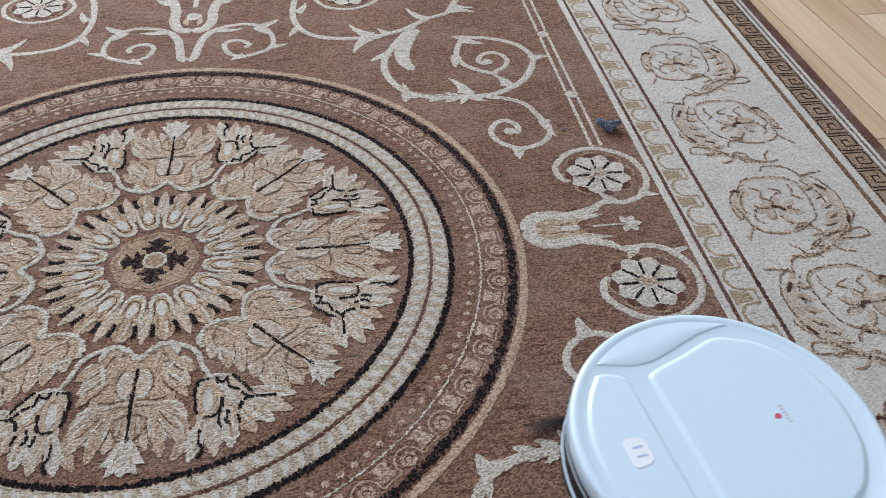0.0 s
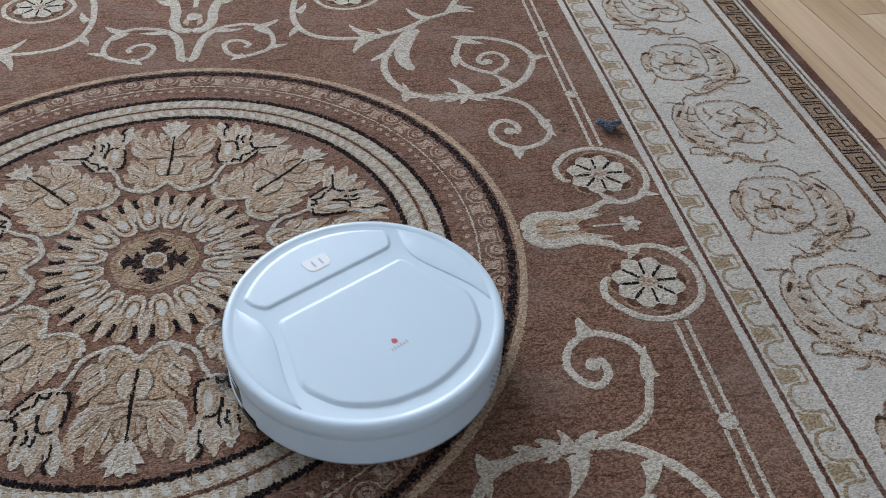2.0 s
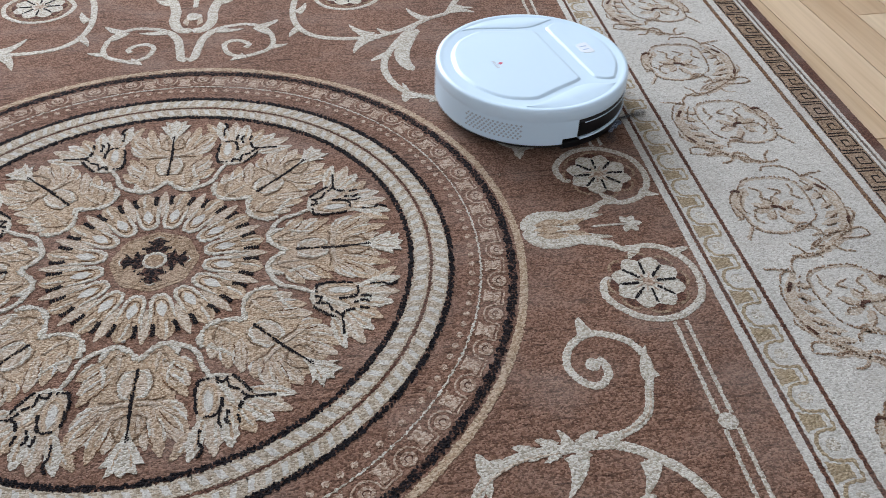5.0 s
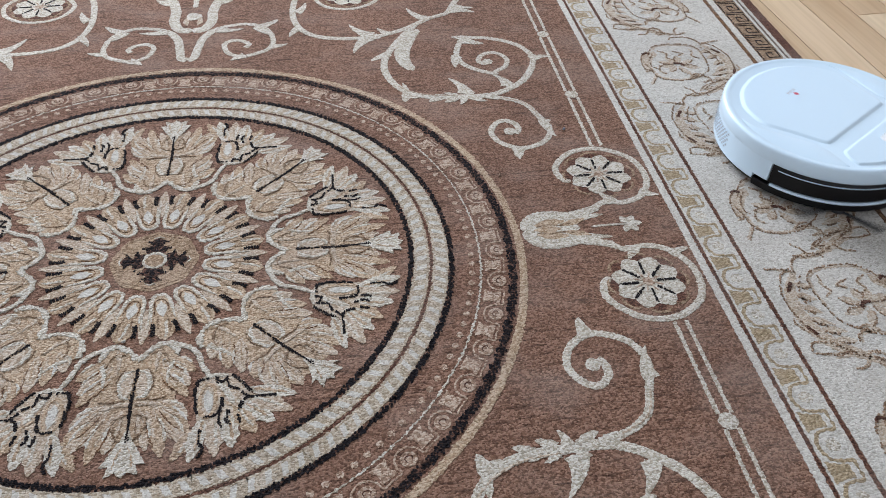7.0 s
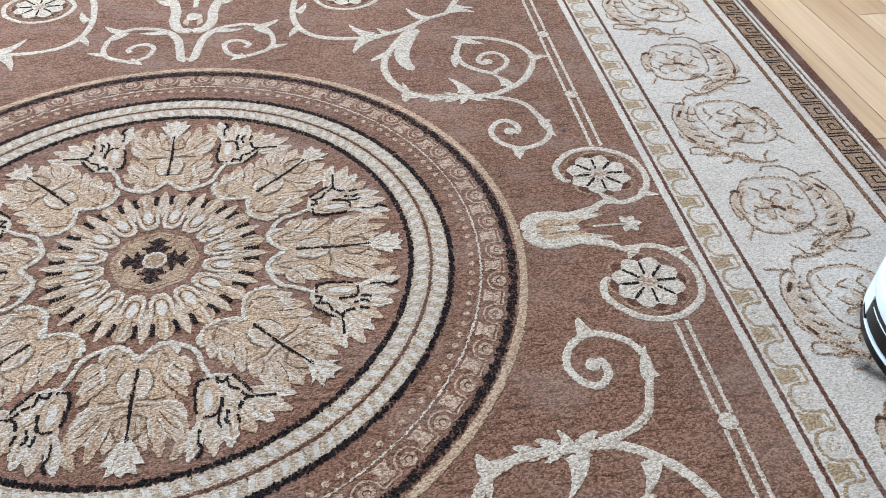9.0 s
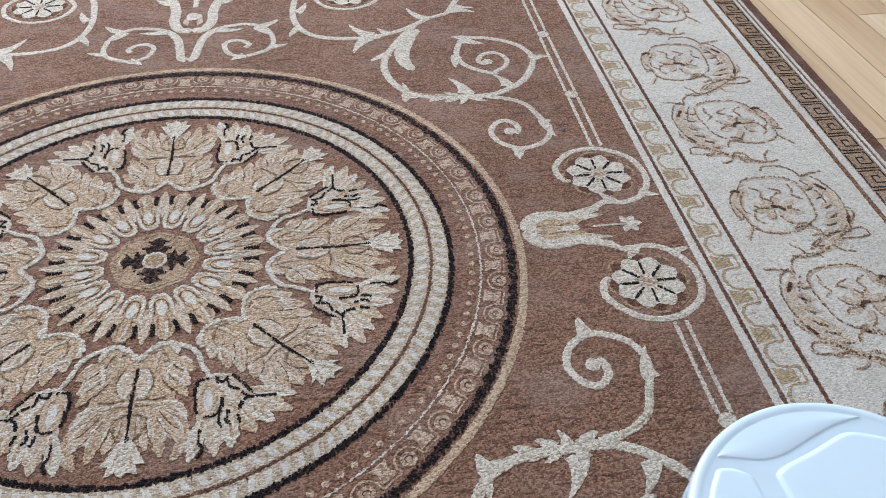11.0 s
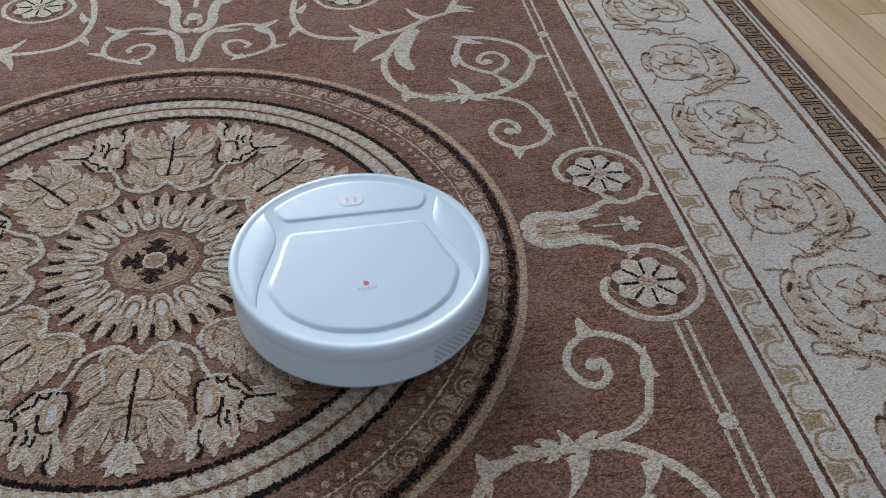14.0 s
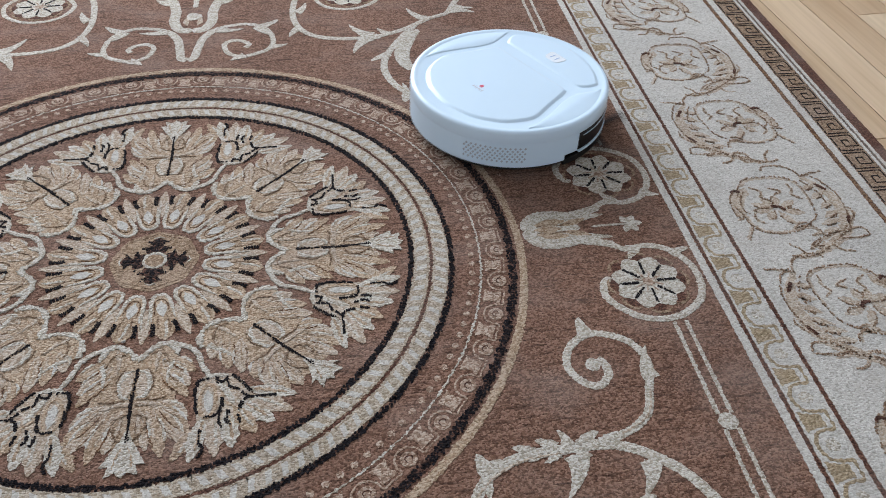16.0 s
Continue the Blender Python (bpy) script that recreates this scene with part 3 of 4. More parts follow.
def heart_flower():
    """Sixteen broad petals with cream horseshoe rims, narrow fingers with dark flanks between them, and the dark-budded centre."""
    G = pose(0, 0, 0, 0, 0, 11.25)
    b, lt, tn, oc = bmesh.new(), bmesh.new(), bmesh.new(), bmesh.new()
    blob(b, [(0.058, 0.0), (0.062, 0.0080), (0.074, 0.0120), (0.095, 0.0150), (0.112, 0.0130), (0.123, 0.0060), (0.128, 0.0), (0.123, -0.0070), (0.112, -0.0130), (0.095, -0.0150), (0.074, -0.0120), (0.062, -0.0080)], 0.0016)
    stroke(lt, spline([(0.098, 0.0128), (0.082, 0.0116), (0.068, 0.0098), (0.0595, 0.0050), (0.0585, 0.0), (0.0595, -0.0050), (0.068, -0.0098), (0.082, -0.0116), (0.098, -0.0128)]), 0.0048, 0.0030, swell=lambda u: 0.5 + 0.6 * math.sin(math.pi * u))
    stroke(oc, spline([(0.088, 0.0078), (0.072, 0.0066), (0.0655, 0.0), (0.072, -0.0066), (0.088, -0.0078)]), 0.0016, 0.0032, rough=0.0014)
    stroke(lt, spline([(0.100, 0.0028), (0.112, 0.0022), (0.123, 0.0)]), 0.0048, 0.0026)
    for s in (1, -1):
        stroke(tn, spline([(0.090, s * 0.004), (0.104, s * 0.0065), (0.116, s * 0.005)]), 0.0024, 0.0030, rough=0.0018)
    wb = bmesh.new()
    blob(wb, petal((0.069, 0.0), 0, 0.024, 0.0110, 0.45, 0, 8, teeth=1), 0.0034)
    p = rpart("flower_petal", b, BEIGE, "beige petal with cream horseshoe rim")
    rpart("petal_rim", lt, CREAM, parent=p)
    rpart("petal_shade", tn, TAN, parent=p)
    rpart("petal_line", oc, OCHRE, parent=p)
    rpart("petal_foot", wb, WHITE, parent=p)
    p.matrix_basis = G
    for i in range(1, 16):
        o = again(p, pose(0, 0, 0, 0, 0, 11.25 + 22.5 * i))
        for c in p.children:
            again(c, c.matrix_basis.copy(), o)
    b = bmesh.new()
    blob(b, petal((0.078, 0), 0, 0.052, 0.0135, 0.5, 0, 8, teeth=1), 0.0012)
    q = rpart("small_petal", b, SAND)
    for g in (5.2, -5.2):
        run = polar((0, 0), [(g * 1.0, 0.102), (g * 0.95, 0.111), (g * 0.92, 0.120)])
        piece("dark_tip", DARK, q, lambda m: tufts(m, spline(run), 0.0050, 0.0052, 0.72))
    spin(q, 16)
    for i in range(4):
        o = piece("axis_stripe", CREAM, rug, lambda m: [stroke(m, spline([(0.074, y), (0.090, y * 1.1), (0.108, y)]), 0.0022, 0.0036, rough=0.0010) for y in (0.0034, -0.0034)])
        o.matrix_basis = pose(0, 0, 0, 0, 0, 90 * i)
    b = bmesh.new()
    blob(b, disc((0, 0), 0.0490, 96, 8, 0.025), 0.0012)
    eye = rpart("flower_centre", b, BUFF, "tan flower centre with dark florets")
    b = bmesh.new()
    stroke(b, disc((0, 0), 0.0124, 24), 0.0038, 0.0044, closed=True)
    rpart("centre_ring", b, CREAM, parent=eye)
    b = bmesh.new()
    blob(b, disc((0, 0), 0.0105, 14), 0.0034)
    rpart("centre_dot", b, BUFF, parent=eye)
    for i in range(4):
        g = 90 * i - 2
        b, d = bmesh.new(), bmesh.new()
        blob(b, [polar((0, 0), [(g + a, r)])[0] for a, r in ((-42, 0.016), (-30, 0.027), (-14, 0.026), (-13, 0.035), (0, 0.040), (13, 0.035), (14, 0.026), (30, 0.027), (42, 0.016))], 0.0026)
        o = rpart("floret_ground", b, DARKMIX, parent=eye)
        for a0, a1, r0, r1, w in ((0, 0, 0.016, 0.037, 0.0058), (-14, -40, 0.019, 0.027, 0.0040), (14, 40, 0.019, 0.027, 0.0040), (-8, -20, 0.028, 0.036, 0.0032), (8, 20, 0.028, 0.036, 0.0032)):
            tufts(d, polar((0, 0), [(g + a0, r0), (g + (a0 + a1) / 2, (r0 + r1) / 2), (g + a1, r1)]), w * 0.7, 0.0046, 0.7)
        rpart("dark_floret", d, DARK, parent=o)
        b = bmesh.new()
        stroke(b, spline(polar((0, 0), [(g - 9, 0.0385), (g, 0.0405), (g + 9, 0.0385)])), 0.0022, 0.0040, rough=0.0010)
        rpart("floret_cap", b, CREAM, parent=o)
    b = bmesh.new()
    for i in range(8):
        stroke(b, spline(polar((0, 0), [(45 * i + 22, 0.036), (45 * i + 20, 0.048)])), 0.0016, 0.0026)
        stroke(b, spline(polar((0, 0), [(45 * i + 2, 0.0465), (45 * i + 12, 0.0440), (45 * i + 22, 0.0425), (45 * i + 32, 0.0440), (45 * i + 42, 0.0465)])), 0.0014, 0.0024)
    rpart("rose_specks", b, TAN, parent=eye)


BUFF = pile("tan_centre_pile", [(0.31, 0.205, 0.128), (0.41, 0.29, 0.195), (0.49, 0.365, 0.26)], wear=0.2)
heart_flower()

# ---- scrolls of the rust field, mirrored from quarter to quarter ----


def mirror(pts, sx, sy):
    return [(p[0] * sx, p[1] * sy) for p in pts]


def rosette(name, c, sx, sy):
    c = (c[0] * sx, c[1] * sy)
    b = bmesh.new()
    blob(b, disc(c, 0.0068, 10), 0.0030)
    ros = rpart(name, b, PINK, "cream eight-petalled rosette with dark spokes")
    for i in range(8):
        g = 45 * i - 20
        leaf = petal(polar(c, [(g, 0.004)])[0], g, 0.0385, 0.0290, 0.66, 0, 9, teeth=1)
        piece("rosette_petal", CREAM, ros, lambda m: blob(m, leaf, 0.0014 + 0.00006 * i))
        piece("rosette_spoke", DARK, ros, lambda m: tufts(m, polar(c, [(g + 22, 0.0125), (g + 22, 0.033)]), 0.0020, 0.0050, 0.95))
        piece("rosette_shade", RUSTLINE, ros, lambda m: blob(m, petal(polar(c, [(g + 22, 0.034)])[0], g + 22, 0.012, 0.0170, 0.5, 0, 8), 0.0010))
        piece("rosette_edge", TAN, ros, lambda m: stroke(m, spline(polar(c, [(g + 6, 0.0445), (g + 14, 0.0475), (g + 22, 0.0480), (g + 30, 0.0475), (g + 38, 0.0445)])), 0.0040, 0.0012, rough=0.0010))
        piece("rosette_vein", PINK, ros, lambda m: stroke(m, spline(polar(c, [(g, 0.007), (g, 0.018)])), 0.0026, 0.0032, rough=0.0010))


def scroll(sx, sy):
    def line(bm, pts, w, z, **k):
        stroke(bm, spline(mirror(pts, sx, sy)), w, z, **k)

    def hook(bm, p, ang, ln, w, cu, z):
        blob(bm, mirror(thorn(p, ang, ln, w, cu), sx, sy), z)
    b = bmesh.new()
    # stem into the large spiral, then its inner turns
    line(b, [(0.372, 0.545), (0.340, 0.497), (0.313, 0.445), (0.305, 0.402), (0.314, 0.362), (0.334, 0.331), (0.366, 0.315), (0.407, 0.311), (0.436, 0.310), (0.466, 0.314), (0.496, 0.331), (0.519, 0.353), (0.539, 0.388)], 0.0125, 0.0012, ends=(0.6, 0.8))
    line(b, [(0.532, 0.374), (0.541, 0.396), (0.544, 0.422), (0.534, 0.449), (0.514, 0.469), (0.483, 0.484), (0.455, 0.489), (0.436, 0.494)], 0.0105, 0.00125, ends=(0.8, 0.5))
    line(b, [(0.444, 0.489), (0.431, 0.462), (0.424, 0.432), (0.430, 0.406), (0.452, 0.383), (0.480, 0.369)], 0.0105, 0.0013, ends=(0.6, 0.3))
    line(b, [(0.474, 0.376), (0.494, 0.390), (0.502, 0.412), (0.494, 0.430), (0.480, 0.436), (0.465, 0.430), (0.456, 0.413), (0.463, 0.403), (0.473, 0.409)], 0.0090, 0.0013, ends=(0.4, 1.0))
    # tendril that leaves the spiral towards the rosette
    line(b, [(0.425, 0.312), (0.473, 0.301), (0.502, 0.282)] + polar((0.467, 0.212), [(40, 0.062), (6, 0.058), (-23, 0.053), (-49, 0.046), (-77, 0.041), (-107, 0.034), (-145, 0.029), (-190, 0.028), (-237, 0.029), (-268, 0.029), (-302, 0.021), (-342, 0.0126), (-400, 0.008)]), 0.0098, 0.00135, ends=(0.3, 1.0))
    # broad leaf and the long arm towards the upper rosette
    line(b, [(0.372, 0.524), (0.356, 0.498), (0.343, 0.470), (0.337, 0.443), (0.339, 0.418), (0.350, 0.394)], 0.0250, 0.00145, ends=(0.4, 0.1), swell=lambda u: 0.35 + 0.75 * math.sin(math.pi * (0.05 + 0.85 * u)))
    line(b, [(0.470, 0.650), (0.447, 0.615), (0.430, 0.580), (0.396, 0.562), (0.355, 0.532), (0.322, 0.515), (0.290, 0.506), (0.245, 0.506), (0.205, 0.517), (0.178, 0.545), (0.166, 0.590), (0.168, 0.640), (0.182, 0.695), (0.225, 0.735), (0.280, 0.742)], 0.0115, 0.00155)
    line(b, polar((0.262, 0.665), [(130, 0.052), (180, 0.058), (230, 0.058), (280, 0.055), (330, 0.056), (370, 0.058), (410, 0.056)]), 0.0085, 0.0012)
    for c, r in (((0.466, 0.214), 0.0085), ((0.470, 0.408), 0.0080)):
        blob(b, mirror(disc(c, r, 14), sx, sy), 0.0016)
    z = 0.0017
    for k, (p, a, ln, w, cu) in enumerate((
            ((0.318, 0.449), 200, 0.036, 0.012, 0.1), ((0.336, 0.330), 235, 0.026, 0.016, 0.1), ((0.400, 0.308), 240, 0.016, 0.012, -0.2),
            ((0.376, 0.311), 235, 0.015, 0.012, -0.2), ((0.430, 0.308), 300, 0.020, 0.012, 0.2), ((0.420, 0.318), 75, 0.040, 0.020, 0.35),
            ((0.428, 0.316), 120, 0.022, 0.012, 0.1), ((0.488, 0.332), 80, 0.034, 0.018, 0.30), ((0.542, 0.410), 35, 0.030, 0.013, -0.2),
            ((0.442, 0.488), 150, 0.018, 0.010, 0.1), ((0.424, 0.430), 245, 0.034, 0.014, 0.10), ((0.440, 0.484), -52, 0.034, 0.018, 0.2),
            ((0.522, 0.240), 250, 0.040, 0.014, 0.25), ((0.470, 0.172), 250, 0.024, 0.014, 0.1),
            ((0.296, 0.510), 160, 0.050, 0.018, -0.25), ((0.290, 0.505), 215, 0.052, 0.018, 0.2), ((0.392, 0.560), 150, 0.048, 0.014, -0.2),
            ((0.176, 0.548), 215, 0.030, 0.012, 0.2), ((0.172, 0.605), 40, 0.034, 0.014, 0.2), ((0.442, 0.605), -40, 0.034, 0.014, 0.2),
            ((0.436, 0.588), 10, 0.040, 0.016, -0.2),
            ((0.350, 0.322), 235, 0.013, 0.010, -0.2), ((0.386, 0.312), 110, 0.012, 0.009, 0.3), ((0.402, 0.314), 110, 0.014, 0.010, 0.3),
            ((0.415, 0.308), 275, 0.018, 0.010, -0.2), ((0.330, 0.338), 60, 0.016, 0.009, 0.3), ((0.447, 0.312), 300, 0.022, 0.010, 0.2),
            ((0.306, 0.508), 200, 0.034, 0.013, -0.1), ((0.322, 0.515), 155, 0.024, 0.010, -0.2))):
        hook(b, p, a, ln, w, cu, z + 0.00003 * k)
    ob = rpart("scroll_vine", b, CREAM, "pale cream scrolling vine")
    # lengthwise shadow line in the stems
    for run in ([(0.318, 0.352), (0.338, 0.333), (0.368, 0.319), (0.407, 0.315)], [(0.470, 0.302), (0.502, 0.284), (0.516, 0.252)], [(0.430, 0.578), (0.396, 0.560), (0.355, 0.530)]):
        piece("stem_shade", SAND, ob, lambda m: line(m, run, 0.0024, 0.0028))


for sx, sy in ((1, 1), (1, -1), (-1, 1)):
    scroll(sx, sy)
rosette("rosette", (0.564, 0.1025), 1, 1)
rosette("rosette", (0.564, 0.1025), 1, -1)
rosette("rosette", (0.262, 0.667), 1, 1)
rosette("rosette", (0.262, 0.667), -1, 1)


def side_ornament():
    """Pod on the long axis, its arms curling round the two rosettes, and the double rods with beads."""
    b, t, r = bmesh.new(), bmesh.new(), bmesh.new()
    C = (0.5645, 0.1025)
    for s in (1, -1):
        arm = [(0.505, 0.026), (0.535, 0.034), (0.556, 0.045)] + polar(C, [(285, 0.063), (312, 0.0655), (348, 0.0625), (390, 0.0605), (434, 0.0585), (475, 0.0580), (517, 0.0585), (542, 0.0530), (556, 0.0440)])
        stroke(b, spline(mirror(arm, 1, s)), 0.0100, 0.0012, ends=(0.7, 0.4))
        blob(b, mirror(thorn((0.606, 0.060), -32, 0.026, 0.011, 0.1), 1, s), 0.0018)
        blob(b, mirror(thorn((0.566, 0.040), 95, 0.024, 0.014, 0.2), 1, s), 0.0019)
        stroke(b, spline(mirror([(0.440, 0.0), (0.444, 0.016), (0.458, 0.028), (0.480, 0.030), (0.510, 0.025), (0.545, 0.034)], 1, s)), 0.0105, 0.0014)
        blob(b, mirror(petal((0.470, 0.020), -6, 0.075, 0.016, 0.4, 0.12, 9, teeth=2), 1, s), 0.0013)
        blob(t, mirror(petal((0.454, 0.008), 14, 0.040, 0.013, 0.5, -0.1, 8), 1, s), 0.0019)
        blob(t, mirror(petal((0.486, 0.006), 10, 0.036, 0.010, 0.5, 0.1, 8), 1, s), 0.0020)
    half = [(0.4425, 0.0), (0.4465, 0.015), (0.458, 0.027), (0.480, 0.0315), (0.500, 0.0290), (0.508, 0.0200), (0.503, 0.0110)]
    blob(b, half + [(0.512, 0.0)] + [(x, -y) for x, y in half[:0:-1]], 0.00115)
    stroke(b, spline([(0.525, 0.0), (0.55, 0.0), (0.572, 0.0)]), 0.0036, 0.0014)
    for k, a in enumerate((0, 60, -60, 120, -120)):
        blob(b, petal((0.5735, 0), a, 0.0165, 0.0105, 0.6, 0, 7, teeth=2), 0.0018 + 0.00004 * k)
    blob(t, petal((0.452, 0.0), 0, 0.034, 0.013, 0.55, 0, 8), 0.0021)
    o = rpart("side_pod", b, CREAM, "cream pod ornament with curled arms")
    rpart("pod_leaves", t, BEIGE, parent=o)
    for s in (1, -1):
        piece("pod_line", TAN, o, lambda m: stroke(m, spline([(0.456, s * 0.005), (0.470, s * 0.0085), (0.486, s * 0.006), (0.502, s * 0.009)]), 0.0020, 0.0026, rough=0.0014))
    for s in (1, -1):
        for x in (0.5725, 0.5865):
            far = 0.82 if s > 0 else 0.62
            b = bmesh.new()
            for y0, y1 in ((0.166, 0.291), (0.309, 0.478), (0.498, far)):
                stroke(b, spline(mirror([(x, y0), (x, (y0 + y1) / 2), (x, y1)], 1, s)), 0.0052, 0.0011, ends=(1, 1))
            rpart("rod", b, CREAM, "cream double rod line")
        for y in (0.300, 0.488):
            b = bmesh.new()
            blob(b, disc((0.5795, y * s), 0.0100, 14), 0.0013)
            rpart("rod_bead", b, CREAM)


side_ornament()


def end_ornament():
    """Ornament on the short axis beyond the medallion: a forked foot, two spirals and a pod."""
    b, t = bmesh.new(), bmesh.new()
    for s in (1, -1):
        stroke(b, spline(mirror([(0.0, 0.460), (0.010, 0.468), (0.014, 0.495), (0.020, 0.528), (0.034, 0.553)], s, 1)), 0.0150, 0.0013, ends=(0.9, 0.7))
        stroke(b, spline(mirror([(0.020, 0.535)] + polar((0.083, 0.497), [(132, 0.075), (112, 0.0745), (83, 0.0745), (55, 0.066), (19, 0.053), (-12, 0.046), (-36, 0.038), (-85, 0.033), (-131, 0.029), (-186, 0.028), (-222, 0.027), (-261, 0.019), (-331, 0.0125), (-400, 0.008)]), s, 1)), 0.0095, 0.00145, ends=(0.5, 1))
        for k, (p, a, ln, w, cu) in enumerate((((0.128, 0.492), -15, 0.026, 0.012, 0.2), ((0.112, 0.560), 25, 0.036, 0.013, 0.1), ((0.110, 0.560), -75, 0.036, 0.018, 0.2), ((0.040, 0.556), -25, 0.040, 0.013, 0.2), ((0.088, 0.466), 200, 0.024, 0.012, 0.1))):
            blob(b, mirror(thorn(p, a, ln, w, cu), s, 1), 0.0018 + 0.00004 * k)
        stroke(b, spline(mirror([(0.0, 0.556), (0.020, 0.562), (0.031, 0.590), (0.031, 0.625), (0.040, 0.665), (0.060, 0.695)], s, 1)), 0.0190, 0.00155)
        blob(b, mirror(petal((0.034, 0.652), 20, 0.040, 0.016, 0.4, 0.2, 8), s, 1), 0.0019)
        blob(t, mirror(petal((0.008, 0.575), 70, 0.026, 0.010, 0.5, 0.2, 8), s, 1), 0.0019)
    blob(b, disc((0, 0.606), 0.013, 14, 3, 0.12), 0.0014)
    stroke(b, spline([(0, 0.64), (0, 0.67), (0, 0.71)]), 0.010, 0.0014)
    o = rpart("end_pod", b, CREAM, "cream forked ornament with two spirals")
    rpart("pod_leaves", t, SAND, parent=o)


end_ornament()

# ---- border of the rug: bands along the long sides ----


def side_bands(s):
    rows = (("ivory_stripe", 0.6335, 0.6440, 0.0011, WHITE), ("brown_line", 0.6443, 0.6482, 0.0008, RUSTLINE), ("tongue_band", 0.6485, 0.6885, 0.0011, WHITE),
            ("brown_line", 0.6888, 0.6930, 0.0008, RUSTLINE), ("ivory_field", 0.6933, 0.8990, 0.0011, WHITE), ("brown_line", 0.8993, 0.9055, 0.0008, OCHRE),
            ("ivory_stripe", 0.9058, 0.9180, 0.0011, WHITE), ("key_band", 0.9183, 0.9548, 0.0009, TAN), ("ivory_stripe", 0.9551, 0.9605, 0.0011, WHITE),
            ("grey_line", 0.9607, 0.9635, 0.0008, GREYPILE), ("ivory_stripe", 0.9637, 0.9696, 0.0011, WHITE))
    for name, x0, x1, z, m in rows:
        b = bmesh.new()
        strip(b, *((x0, x1) if s > 0 else (-x1, -x0)), -1.45, 1.45, z)
        rpart(name, b, m)
    b = bmesh.new()
    strip(b, *((0.9699, 0.9864) if s > 0 else (-0.9864, -0.9699)), -1.495, 1.495, 0.0004, dz=0.008)
    rpart("edge_binding", b, EDGE, "dark brown bound edge")


TONGUE = pile("olive_tan_pile", [(0.35, 0.265, 0.165), (0.45, 0.36, 0.245)], wear=0.15)
PALESAND = pile("pale_sand_pile", [(0.45, 0.355, 0.265), (0.52, 0.43, 0.34), (0.58, 0.51, 0.43)], wear=0.15, streak=0.35, crease_shade=0.1)
GREYPILE = pile("grey_brown_pile", [(0.12, 0.10, 0.09), (0.2, 0.17, 0.15)])
EDGE = pile("dark_brown_edge", [(0.10, 0.046, 0.032), (0.165, 0.080, 0.058)])
side_bands(1), side_bands(-1)


def tongues():
    pitch, xc = 0.0573, 0.6675
    b = bmesh.new()
    stroke(b, spline([(0.0135, -0.0287), (0.0130, -0.0185), (0.004, -0.0176), (-0.008, -0.0140), (-0.0135, 0.0), (-0.008, 0.0140), (0.004, 0.0176), (0.0130, 0.0185), (0.0135, 0.0287)]), 0.0046, 0.0021)
    u = rpart("tongue", b, TONGUE, "sand-coloured tongue outline")
    bb = bmesh.new()
    blob(bb, [(x, y + pitch / 2) for x, y in ((-0.0160, -0.0125), (-0.0160, 0.0125), (-0.004, 0.0082), (0.0065, 0.0078), (0.0065, -0.0078), (-0.004, -0.0082))], 0.0021)
    rpart("tongue_block", bb, TONGUE, parent=u)
    bb = bmesh.new()
    blob(bb, disc((0.002, 0), 0.0075, 12), 0.0019)
    rpart("tongue_egg", bb, CREAM, parent=u)
    for i in range(26):
        m = pose(xc, 0.0325 - pitch / 2 - pitch * 10 + pitch * i, 0)
        if not i:
            u.matrix_basis = m
            continue
        o = again(u, m)
        for c in u.children:
            again(c, Matrix(), o)


tongues()


def keys():
    pitch, x0, w = 0.0415, 0.9190, 0.0350
    b = bmesh.new()
    path = [(0.04, 0.0), (0.04, 0.86), (0.93, 0.86), (0.93, 0.22), (0.36, 0.22), (0.36, 0.58), (0.64, 0.58), (0.64, 0.44)]
    for (a0, c0), (a1, c1) in zip(path, path[1:]):
        p, q = Vector((a0 * w, c0 * pitch)), Vector((a1 * w, c1 * pitch))
        tufts(b, [tuple(p), tuple(q)], 0.0012, 0.0040, 0.97)
    tufts(b, [(w * 0.04, 0.0), (w * 0.97, 0.0)], 0.0012, 0.0042, 0.97)
    u = rpart("key_fret", b, DARK, "dark Greek key fret")
    for i in range(36):
        m = pose(x0, 0.572 - pitch * 25 + pitch * i, 0)
        if i:
            again(u, m)
        else:
            u.matrix_basis = m


keys()


